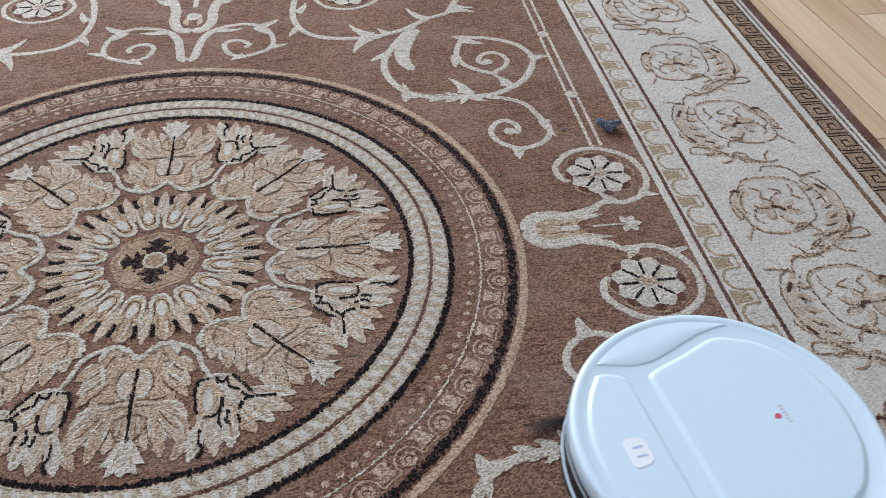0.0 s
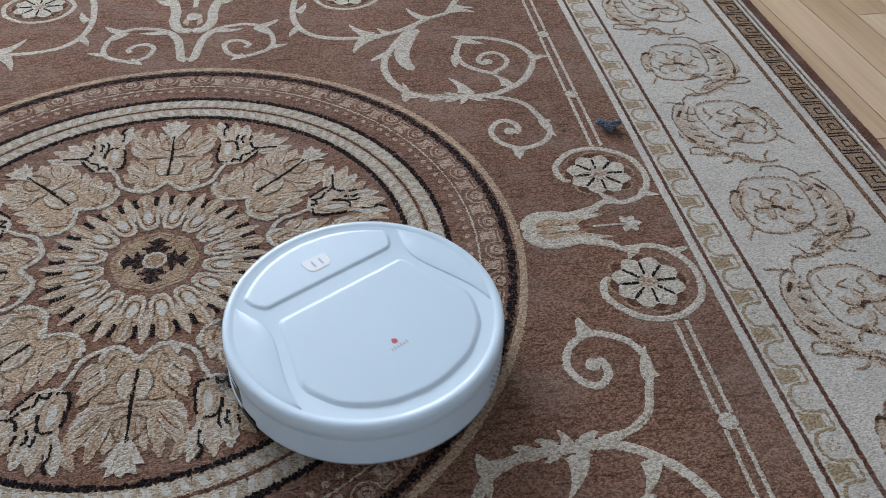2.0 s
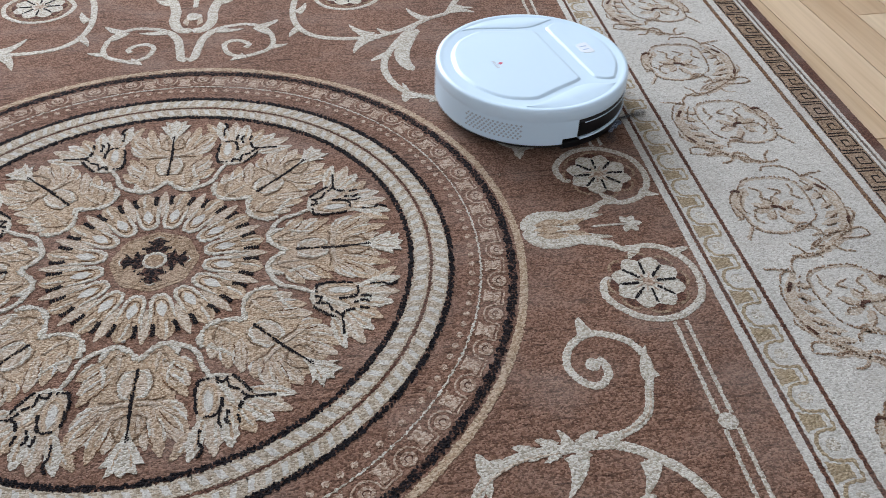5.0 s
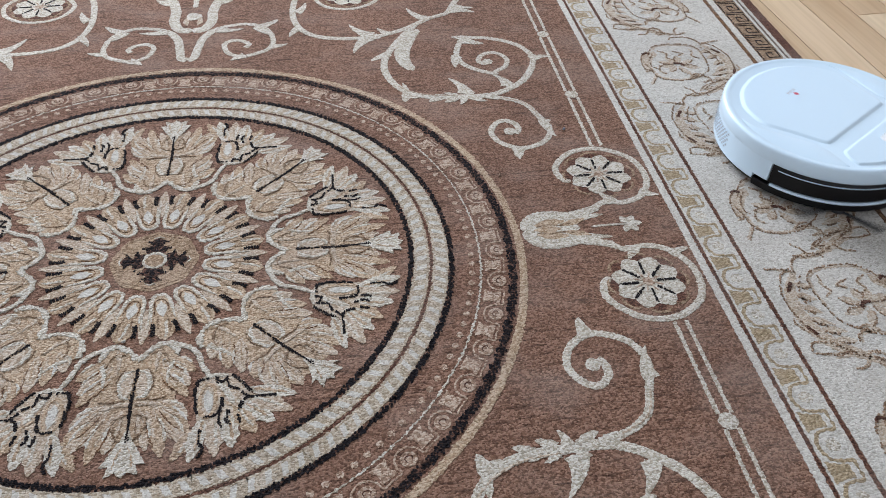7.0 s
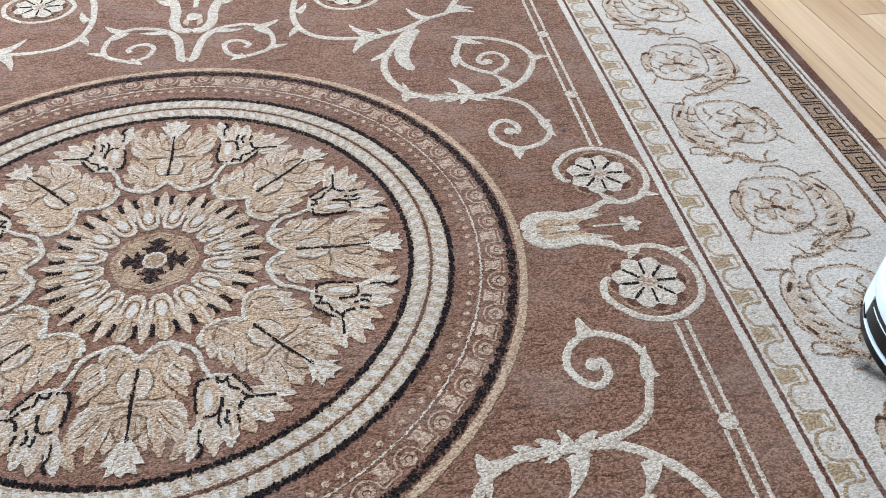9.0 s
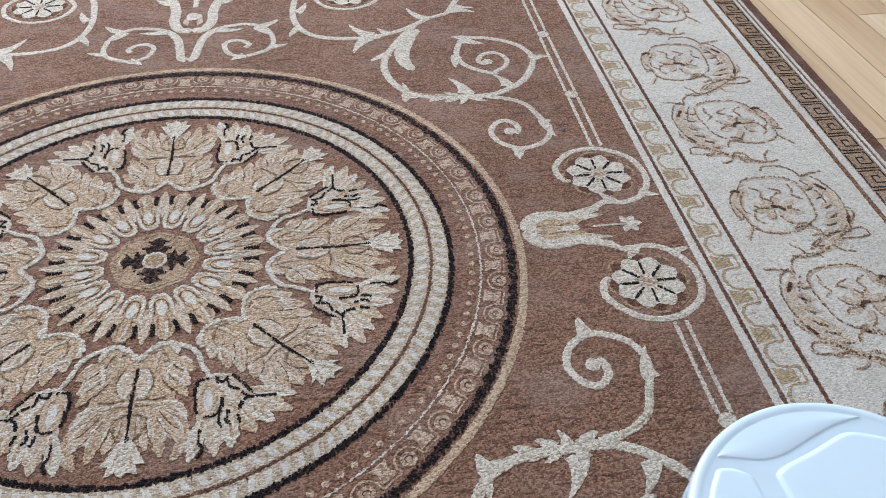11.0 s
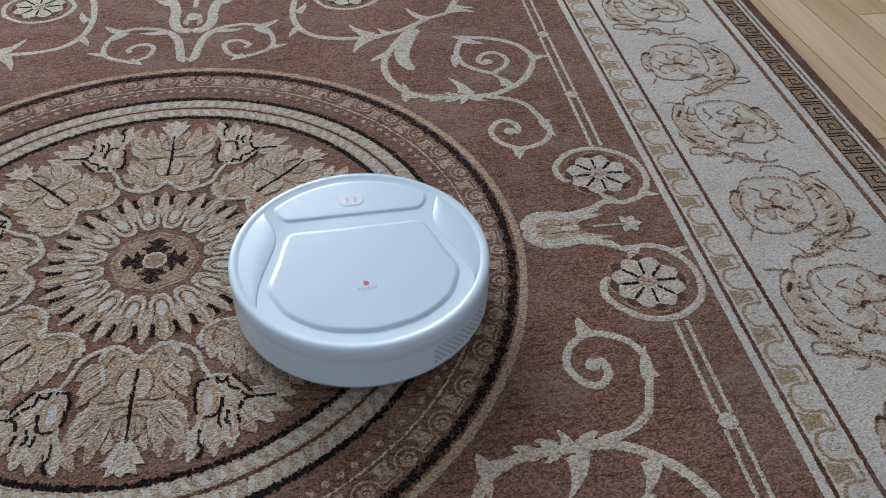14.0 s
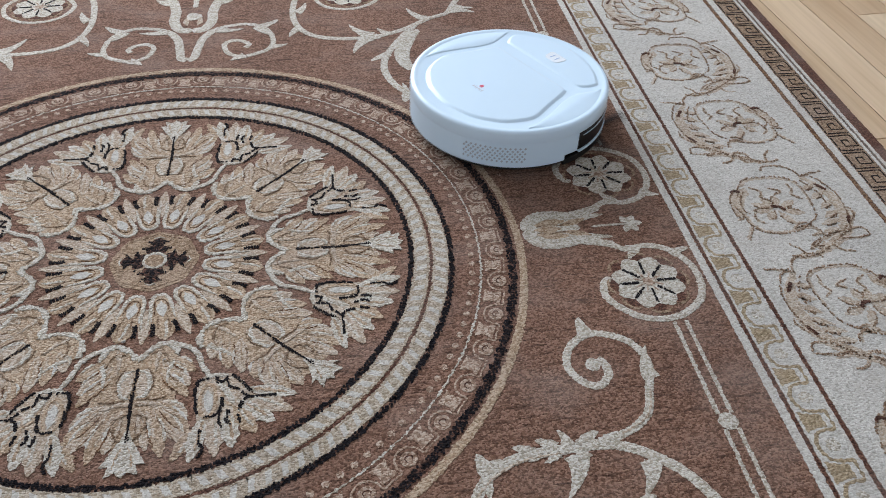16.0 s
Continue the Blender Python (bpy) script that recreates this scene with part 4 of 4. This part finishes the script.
def border_vine(cx, cy, s):
    """One turn of the border's vine round its flower; s = -1 mirrors it."""
    def at(pts):
        return [(cx + s * x, cy + y) for x, y in pts]
    b, o = bmesh.new(), bmesh.new()

    def line(pts, w=0.0020, keep=0.80):
        tufts(o, spline(at(pts)), w * 0.62, 0.0056, keep * 0.88, 0.0014, 0.0019)

    def band(pts, w, z=0.0019, swell=None):
        stroke(b, spline(at(pts)), w, z, swell=swell, rough=0.0018)
    # flower: eight ragged petals, each with a broken outline
    for k, (a, ln) in enumerate(((20, 0.029), (68, 0.024), (112, 0.022), (150, 0.027), (180, 0.026), (222, 0.023), (286, 0.030), (336, 0.032))):
        e = petal(polar((0, 0), [(a, 0.004)])[0], a, ln, 0.0125, 0.6, 0.1, 8, teeth=2.5)
        blob(b, at(e), 0.0019 + 0.00004 * k)
        line([polar((0, 0), [(a, 0.006)])[0], e[4], e[7]] if k % 2 else [e[-3], e[-6], e[-9]], 0.0018, 0.78)
    # ring round the flower, its thick shoulder and tails
    ring_top = [(-0.040, 0.030), (-0.030, 0.050), (-0.016, 0.063), (0.004, 0.066), (0.032, 0.063), (0.050, 0.050), (0.053, 0.023), (0.050, 0.0), (0.045, -0.019), (0.031, -0.032), (0.011, -0.038)]
    ring_low = [(0.030, -0.036), (0.004, -0.045), (-0.016, -0.046), (-0.035, -0.040), (-0.045, -0.028), (-0.047, -0.010), (-0.052, 0.010)]
    band([(x * 0.97, y * 0.96) for x, y in ring_top[1:8]], 0.0052, swell=lambda u: 1.3 - 0.8 * u)
    band([(x * 0.95, y * 0.94) for x, y in ring_low], 0.0046)
    line(ring_top), line(ring_low)
    lump_l = [(-0.024, 0.046), (-0.038, 0.044), (-0.050, 0.030), (-0.056, 0.010), (-0.056, -0.008), (-0.047, -0.012), (-0.042, 0.004), (-0.034, 0.022), (-0.022, 0.034)]
    blob(b, at(lump_l), 0.0022)
    line(lump_l[1:6], 0.0020), line([(-0.030, 0.036), (-0.040, 0.020), (-0.043, 0.002), (-0.036, -0.008)], 0.0018, 0.7)
    tails = ([(-0.045, -0.028), (-0.053, -0.041), (-0.061, -0.053)], [(0.011, -0.037), (0.032, -0.041), (0.036, -0.053)], [(-0.047, -0.012), (-0.060, -0.016)], [(0.006, -0.040), (0.016, -0.030), (0.026, -0.031)])
    for t in tails:
        band(t, 0.0062), line([(x + 0.002, y) for x, y in t])
    # curled leaves inside the ring
    for t in ([(0.036, 0.050), (0.038, 0.036), (0.033, 0.026), (0.043, 0.016)], [(0.006, 0.042), (0.021, 0.034), (0.010, 0.028)], [(-0.018, 0.046), (-0.006, 0.036), (-0.012, 0.024)], [(-0.030, 0.000), (-0.034, -0.016), (-0.026, -0.026)]):
        band(t, 0.0050), line(t, 0.0017, 0.72)
    # broad leafy arc outside the ring, hatched by its leaf tips
    arc = [(0.060, 0.062), (0.073, 0.044), (0.082, 0.026), (0.085, 0.002), (0.083, -0.021), (0.074, -0.042), (0.061, -0.057), (0.043, -0.070), (0.022, -0.083), (-0.004, -0.091), (-0.020, -0.086)]
    band(arc, 0.0175, 0.0017, swell=lambda u: 0.25 + 0.95 * math.sin(math.pi * min(1, 0.08 + 0.95 * u)) ** 1.2)
    outer = [(0.066, 0.066), (0.080, 0.056), (0.087, 0.041), (0.093, 0.022), (0.092, 0.001), (0.086, -0.027), (0.077, -0.046)]
    line(outer, 0.0022, 0.88), line(arc[5:], 0.0024, 0.82)
    line([(0.058, 0.052), (0.066, 0.036), (0.071, 0.020), (0.070, 0.004)], 0.0018, 0.75)
    for f, t, w in (((0.074, 0.040), (0.050, 0.034), 0.010), ((0.080, 0.026), (0.055, 0.014), 0.011), ((0.084, 0.008), (0.058, -0.006), 0.011), ((0.082, -0.012), (0.054, -0.024), 0.011),
                    ((0.076, -0.030), (0.044, -0.036), 0.012), ((0.066, -0.046), (0.040, -0.050), 0.011)):
        e = finger(f, t, w, 0.25, 2)
        blob(b, at(e), 0.0021 + 0.00001 * len(b.verts) / 200)
        line(e[2:8], 0.0018, 0.74)
        line([((f[0] + t[0]) / 2 + 0.004, (f[1] + t[1]) / 2 - 0.003), ((f[0] + 3 * t[0]) / 4 + 0.002, (f[1] + 3 * t[1]) / 4 - 0.004)], 0.0016, 0.7)
    for t in ([(0.061, -0.057), (0.080, -0.047), (0.093, -0.048), (0.097, -0.060)], [(0.055, -0.064), (0.081, -0.064), (0.098, -0.060)], [(0.086, -0.034), (0.096, -0.020), (0.095, -0.008)], [(0.062, 0.060), (0.077, 0.066), (0.096, 0.069)],
              [(0.040, -0.072), (0.048, -0.084), (0.062, -0.086)], [(0.022, -0.083), (0.020, -0.072), (0.030, -0.064)], [(-0.002, -0.090), (-0.004, -0.076), (-0.014, -0.066)]):
        band(t, 0.0060, swell=lambda u: 1.15 - 0.7 * u), line(t, 0.0019)
    # stem back to the turn before, with a bud
    back = [(0.014, 0.080), (0.021, 0.088), (0.044, 0.086), (0.058, 0.074), (0.062, 0.060)]
    band(back, 0.0042), line(back, 0.0020, 0.86)
    join = [(0.022, 0.094), (0.010, 0.106), (-0.008, 0.114), (-0.028, 0.120), (-0.046, 0.118)]
    band(join, 0.0062), line([(x, y + 0.002) for x, y in join], 0.0022, 0.85)
    for t in ([(0.016, 0.100), (0.004, 0.100), (-0.002, 0.107)], [(-0.010, 0.114), (-0.004, 0.122), (0.008, 0.118)]):
        band(t, 0.0065), line(t, 0.0020)
    v = rpart("border_vine", b, PALESAND, "pale sand leafy vine turn with a flower, brown outlines")
    rpart("vine_outline", o, LINEBROWN, parent=v)
    for run in ([(0.074, 0.043), (0.083, 0.030)], [(0.086, -0.024), (0.080, -0.036)], [(-0.004, 0.005), (0.006, 0.003), (0.010, -0.004)], [(-0.046, 0.038), (-0.040, 0.041), (-0.034, 0.037)]):
        piece("dark_knot", EDGE, v, lambda m: tufts(m, spline(at(run)), 0.0030, 0.0064, 1.0))


LINEBROWN = pile("brown_outline_yarn", [(0.23, 0.14, 0.09), (0.34, 0.225, 0.15), (0.44, 0.32, 0.23)], wear=0.1, dusty=0.1)


for k in range(-2, 3):
    border_vine(0.772, 0.005 + 0.3615 * k, 1)
    border_vine(0.8025, -0.1685 + 0.3615 * k, -1)

# ---- lint and crumbs lying on the rug ----


def lump(name, c, r, seed, material, label, n=14):
    b = bmesh.new()
    rg = random.Random(seed)
    for i in range(n):
        rr = r * rg.uniform(0.28, 0.5)
        res = bmesh.ops.create_icosphere(b, subdivisions=2, radius=rr)
        off = Vector((rg.gauss(0, 0.42), rg.gauss(0, 0.30), 0)) * r
        for v in res["verts"]:
            v.co += v.normal * rr * 0.5 * noise.noise(v.co * 260 + Vector((seed, i, 0)))
            v.co.z *= 0.8
            v.co += off + Vector((0, 0, rr * 0.7 + r * 0.12 * (i % 3)))
    low = min(v.co.z for v in b.verts)
    bmesh.ops.translate(b, vec=(0, 0, -low - 0.0002), verts=b.verts)
    o = part(name, b, material, smooth=True)
    o.matrix_basis = pose(*c)
    return tagged(o, label, "lint")


lint = lump("lint_ball", (0.609, 0.205, 0.001), 0.0145, 3, LINT, "blue-grey tuft of lint lying on the rug")
lump("crumb", (0.4315, 0.1155, 0.0), 0.0028, 5, PINK, "tiny pale crumb lying on the rug", 4)
lump("crumb", (0.5440, 0.2090, 0.0), 0.0030, 8, LINT, "tiny grey crumb lying on the rug", 4)
lump("crumb", (-0.0190, -0.1240, 0.0003), 0.0032, 9, WHITE, "tiny white fluff on the rug", 4)
lump("crumb", (0.0260, -0.1530, 0.0008), 0.0026, 12, WHITE, "tiny white fluff on the rug", 3)

# ---- robot vacuum: round, +x is its front ----
robot = new("robot_vacuum")
tagged(robot, "round glossy white robot vacuum with black bumper driving on rug", "robot vacuum")


def plate(bm, outline, z0, z1, slope):
    """A raised flat panel with a rounded shoulder."""
    k = len(outline)
    c = Vector((sum(p[0] for p in outline) / k, sum(p[1] for p in outline) / k))
    rings = []
    for f, z in ((0.0, z0), (0.18, z0 + 0.12 * (z1 - z0)), (0.5, z0 + 0.55 * (z1 - z0)), (0.8, z0 + 0.92 * (z1 - z0)), (1.0, z1), (1.25, z1)):
        row = []
        for i, p in enumerate(outline):
            a, d = Vector(outline[i - 1]), Vector(outline[(i + 1) % k])
            t = (d - a).normalized()
            n = Vector((-t.y, t.x))
            if n.dot(c - Vector(p)) < 0:
                n = -n
            q = Vector(p) + n * slope * f
            row.append(bm.verts.new((q.x, q.y, z)))
        rings.append(row)
    for p, q in zip(rings, rings[1:]):
        for i in range(k):
            j = (i + 1) % k
            bm.faces.new((p[i], p[j], q[j], q[i]))
    bm.faces.new(rings[-1])
    bmesh.ops.recalc_face_normals(bm, faces=bm.faces)


def build_robot():
    R = 0.1385
    b = bmesh.new()
    lathe(b, [(0.1325, 0.050), (R - 0.0008, 0.0505), (R, 0.0520), (R - 0.0003, 0.0620), (R - 0.0005, 0.0668), (R - 0.0012, 0.0688), (R - 0.0026, 0.0700), (R - 0.0050, 0.0705), (R - 0.0075, 0.0703), (R - 0.0095, 0.0697), (R - 0.0115, 0.0692), (0.06, 0.0694), (0.0005, 0.0694)], n=128)
    part("top_shell", b, SHELL, robot, "white glossy top shell", smooth=True)
    b = bmesh.new()
    lathe(b, [(0.1320, 0.0150), (R - 0.0010, 0.0150), (R, 0.0165), (R, 0.0519), (0.1330, 0.0519), (0.1320, 0.0150)], 97, 263, 80, cap=True)
    for a0, a1 in ((88, 97), (263, 272)):
        lathe(b, [(0.1320, 0.0235), (R - 0.0004, 0.0235), (R, 0.0245), (R, 0.0519), (0.1330, 0.0519), (0.1320, 0.0235)], a0, a1, 6, cap=True)
    part("rear_skirt", b, SHELL, robot, "white side skirt with stepped lower corners", smooth=False)
    b = bmesh.new()
    lathe(b, [(0.1280, 0.0060), (R - 0.0030, 0.0062), (R - 0.0002, 0.0085), (R, 0.0105), (R, 0.0172), (R - 0.0010, 0.0179), (0.1280, 0.0179), (0.1280, 0.0060)], -96.5, 96.5, 90, cap=True)
    part("lower_bumper", b, BLACK, robot, "black lower bumper strip", smooth=False)
    b = bmesh.new()
    lathe(b, [(0.1300, 0.0225), (R - 0.0015, 0.0225), (R - 0.0004, 0.0240), (R - 0.0004, 0.0462), (R - 0.0020, 0.0490), (0.1300, 0.0490), (0.1300, 0.0225)], -87.5, 87.5, 80, cap=True)
    bump = part("bumper", b, BLACK, robot, "black glossy front bumper", smooth=False)
    b = bmesh.new()
    lathe(b, [(0.1310, 0.0180), (R + 0.0002, 0.0182), (R + 0.0008, 0.0198), (R + 0.0002, 0.0214), (0.1310, 0.0216), (0.1310, 0.0180)], -86, 86, 80, cap=True)
    part("bumper_trim", b, SHELL, bump, "thin white trim line")
    b = bmesh.new()
    lathe(b, [(R - 0.0012, 0.0435), (R + 0.0002, 0.0437), (R + 0.0002, 0.0447), (R - 0.0012, 0.0449)], -84, 84, 80)
    part("bumper_line", b, SHELL, bump)
    b = bmesh.new()
    lathe(b, [(0.0005, 0.0060), (0.120, 0.0060), (0.1340, 0.0095), (0.1372, 0.0135), (0.1372, 0.0178), (0.1290, 0.0179), (0.0005, 0.0179)], n=96)
    part("base", b, RUBBER, robot, "black underside", smooth=True)
    # lid, front pad and the two shoulder facets on the top
    b = bmesh.new()
    side = [(0.0425, 0.066), (0.0405, 0.0735), (0.030, 0.0795), (-0.005, 0.0895), (-0.032, 0.0985), (-0.044, 0.0995), (-0.058, 0.0955), (-0.083, 0.0815), (-0.105, 0.0520), (-0.114, 0.022), (-0.1165, 0.0)]
    out = [(0.0425, -0.045), (0.0425, 0.0), (0.0425, 0.045)] + side + [(x, -y) for x, y in side[-2::-1]]
    plate(b, [tuple(p) for p in spline(out, 0.003, closed=True)], 0.0690, 0.0717, 0.0062)
    part("lid", b, SHELL, robot, "white bin lid with rounded shoulders", smooth=True)
    b = bmesh.new()
    arc = [(0.1232 * math.cos(radians(a)), 0.1232 * math.sin(radians(a))) for a in range(-45, 46, 3)]
    out = [(0.076, 0.0865), (0.066, 0.0815), (0.0595, 0.0745), (0.0585, 0.060), (0.0585, 0.0), (0.0585, -0.060), (0.0595, -0.0745), (0.066, -0.0815), (0.076, -0.0865)] + arc
    plate(b, [tuple(p) for p in spline(out, 0.003, closed=True)], 0.0690, 0.0712, 0.0050)
    pad = part("front_pad", b, SHELL, robot, smooth=True)
    for s in (1, -1):
        b = bmesh.new()
        run = spline([(0.0800, 0.0975), (0.060, 0.0905), (0.043, 0.0865), (0.022, 0.0885), (-0.012, 0.1000), (-0.036, 0.1070), (-0.062, 0.1105)], 0.002)
        rows = []
        for i, p in enumerate(run):
            g = radians(50.5 + 69.0 * i / (len(run) - 1))
            q = Vector((0.1272 * math.cos(g), 0.1272 * math.sin(g)))
            d = q - p
            ln = max(d.length, 0.0005)
            e = d / ln
            pts = [(p, 0.0689), (p + e * min(0.0010, ln * 0.2), 0.0700), (p + e * min(0.0022, ln * 0.4), 0.0705), (p + d * 0.6, 0.0701), (q, 0.0694)]
            rows.append([b.verts.new((v.x, s * v.y, z)) for v, z in pts])
        for u, v in zip(rows, rows[1:]):
            for j in range(4):
                b.faces.new((u[j], v[j], v[j + 1], u[j + 1]))
        bmesh.ops.recalc_face_normals(b, faces=b.faces)
        if sum(f.normal.z for f in b.faces) < 0:
            bmesh.ops.reverse_faces(b, faces=b.faces)
        part("shoulder_facet", b, SHELL, robot, smooth=True)
    b = bmesh.new()
    plate(b, [(0.0965, 0.0125), (0.0965, -0.0125), (0.0925, -0.0155), (0.0810, -0.0140), (0.0755, -0.0090), (0.0755, 0.0090), (0.0810, 0.0140), (0.0925, 0.0155)], 0.0708, 0.0718, 0.0010)
    disp = part("display", b, GLARE, pad, "shield-shaped button plate, window glare in its colour")
    b = bmesh.new()
    for y in (-0.0045, 0.0045):
        box(b, 0.0810, 0.0905, y - 0.0010, y + 0.0010, 0.0716, 0.0721, 0.0002)
    part("button_icon", b, ICON, robot, "pale blue button icon")
    # small red emblem with unreadable grey letters as plain bars
    b = bmesh.new()
    for i in range(2):
        bmesh.ops.create_cone(b, cap_ends=True, segments=14, radius1=0.0030 - 0.0008 * i, radius2=0.0030 - 0.0008 * i, depth=0.0003, matrix=pose(-0.0500 + 0.0014 * i, 0.0005 * i, 0.0718 + 0.0001 * i))
    part("emblem", b, RED, robot, "small red emblem")
    b = bmesh.new()
    for i in range(6):
        box(b, -0.0592, -0.0562 + 0.001 * (i % 2), 0.0090 - 0.0034 * i - 0.0020, 0.0090 - 0.0034 * i, 0.0715, 0.0719)
    part("emblem_bars", b, GREY, robot)
    # vent holes are not cut: grey diamonds on the skirt carry their shade
    b = bmesh.new()
    for j in range(6):
        for i in range(13):
            a = radians(205 + 2.7 * i + (1.35 if j % 2 else 0))
            m = Matrix.Translation((R * math.cos(a), R * math.sin(a), 0.0255 + 0.0040 * j)) @ Matrix.Rotation(a, 4, "Z") @ Matrix.Rotation(math.pi / 4, 4, "X")
            bmesh.ops.create_cube(b, size=1.0, matrix=m @ Matrix.Diagonal((0.0010, 0.0026, 0.0026, 1)))
    part("vent_grille", b, SHADE, robot, "grey diamonds with the shade of vent holes as colour")
    for s in (1, -1):
        b = bmesh.new()
        bmesh.ops.create_cone(b, cap_ends=True, segments=28, radius1=0.032, radius2=0.032, depth=0.016, matrix=pose(0, s * 0.095, 0.0312, 90))
        bmesh.ops.bevel(b, geom=[e for e in b.edges if len(e.link_faces) == 2 and e.calc_face_angle() > 1], offset=0.003, segments=2, affect="EDGES")
        part("wheel", b, RUBBER, robot)
    b = bmesh.new()
    bmesh.ops.create_uvsphere(b, u_segments=16, v_segments=10, radius=0.010, matrix=pose(0.105, 0, 0.0092))
    part("caster", b, RUBBER, robot)
    brushes = []
    for s in (1, -1):
        b = bmesh.new()
        bmesh.ops.create_cone(b, cap_ends=True, segments=16, radius1=0.010, radius2=0.008, depth=0.005)
        o = part("side_brush", b, BRISTLE, robot, "dark three-armed side brush")
        for arm in range(3):
            b = bmesh.new()
            rg = random.Random(11 + arm)
            for k in range(12):
                a = radians(120 * arm + rg.gauss(0, 3.5))
                ln = rg.uniform(0.040, 0.056)
                m = Matrix.Rotation(a, 4, "Z") @ pose(0.008 + ln / 2, 0, -0.0012, 0, 88.0, 0)
                bmesh.ops.create_cone(b, cap_ends=False, segments=4, radius1=0.0009, radius2=0.0006, depth=ln, matrix=m)
            part("bristle_tuft", b, BRISTLE, o)
        brushes.append((s, o))
    return brushes


BRUSHES = build_robot()

# ---- what moves ----


def motions():
    """The vacuum drives clockwise round and round; its brushes spin; it sweeps up the lint on its first turn."""
    way = [(0.0, 0.5375, -0.3545, 188.3), (0.5, 0.440, -0.3490, 170.8), (1.0, 0.3545, -0.3155, 153.7), (1.5, 0.284, -0.2560, 137.6), (2.0, 0.2335, -0.1755, 120.6),
           (2.5, 0.2105, -0.0815, 102.9), (3.0, 0.2184, 0.0165, 85.1), (3.5, 0.2556, 0.1090, 67.2), (4.0, 0.3230, 0.1915, 49.1), (4.2, 0.3552, 0.2165, 41.9),
           (5.25, 0.565, 0.297, 4.1), (6.3, 0.7745, 0.2225, -33.6), (6.5, 0.8085, 0.197, -40.9), (7.0, 0.877, 0.1165, -56.0), (7.5, 0.919, 0.0225, -71.2),
           (8.0, 0.940, -0.066, -86.2), (8.5, 0.932, -0.160, -101.3), (9.0, 0.897, -0.258, -116.4), (9.2, 0.879, -0.293, -122.4), (10.25, 0.741, -0.430, -154.0),
           (11.3, 0.547, -0.475, -185.3), (11.5, 0.5095, -0.468, -191.3), (12.0, 0.420, -0.4300, -206.4), (12.5, 0.338, -0.3640, -221.5), (13.0, 0.279, -0.2840, -235.8),
           (13.5, 0.2435, -0.1895, -251.0), (14.0, 0.2355, -0.0880, -267.1), (14.5, 0.2554, 0.0115, -283.3), (15.0, 0.3035, 0.1065, -299.2), (15.5, 0.3750, 0.1855, -315.8), (16.0, 0.4665, 0.2455, -331.0)]
    walk(robot, [(t, pose(x, y, 0, 0, 0, a)) for t, x, y, a in way])
    for s, o in BRUSHES:
        walk(o, [(k / 15, pose(0.086, 0.092 * s, 0.0042, 0, 0, -s * 80.0 * k)) for k in range(241)])
    rest = pose(0.609, 0.205, 0.001)
    swept = [(t, pose(x, y, 0.022, 0, 0, a)) for t, x, y, a in way if t > 6]
    walk(lint, [(0.0, rest), (5.0, rest), (5.3, pose(0.600, 0.250, 0.012, 0, 0, 20))] + swept)


motions()
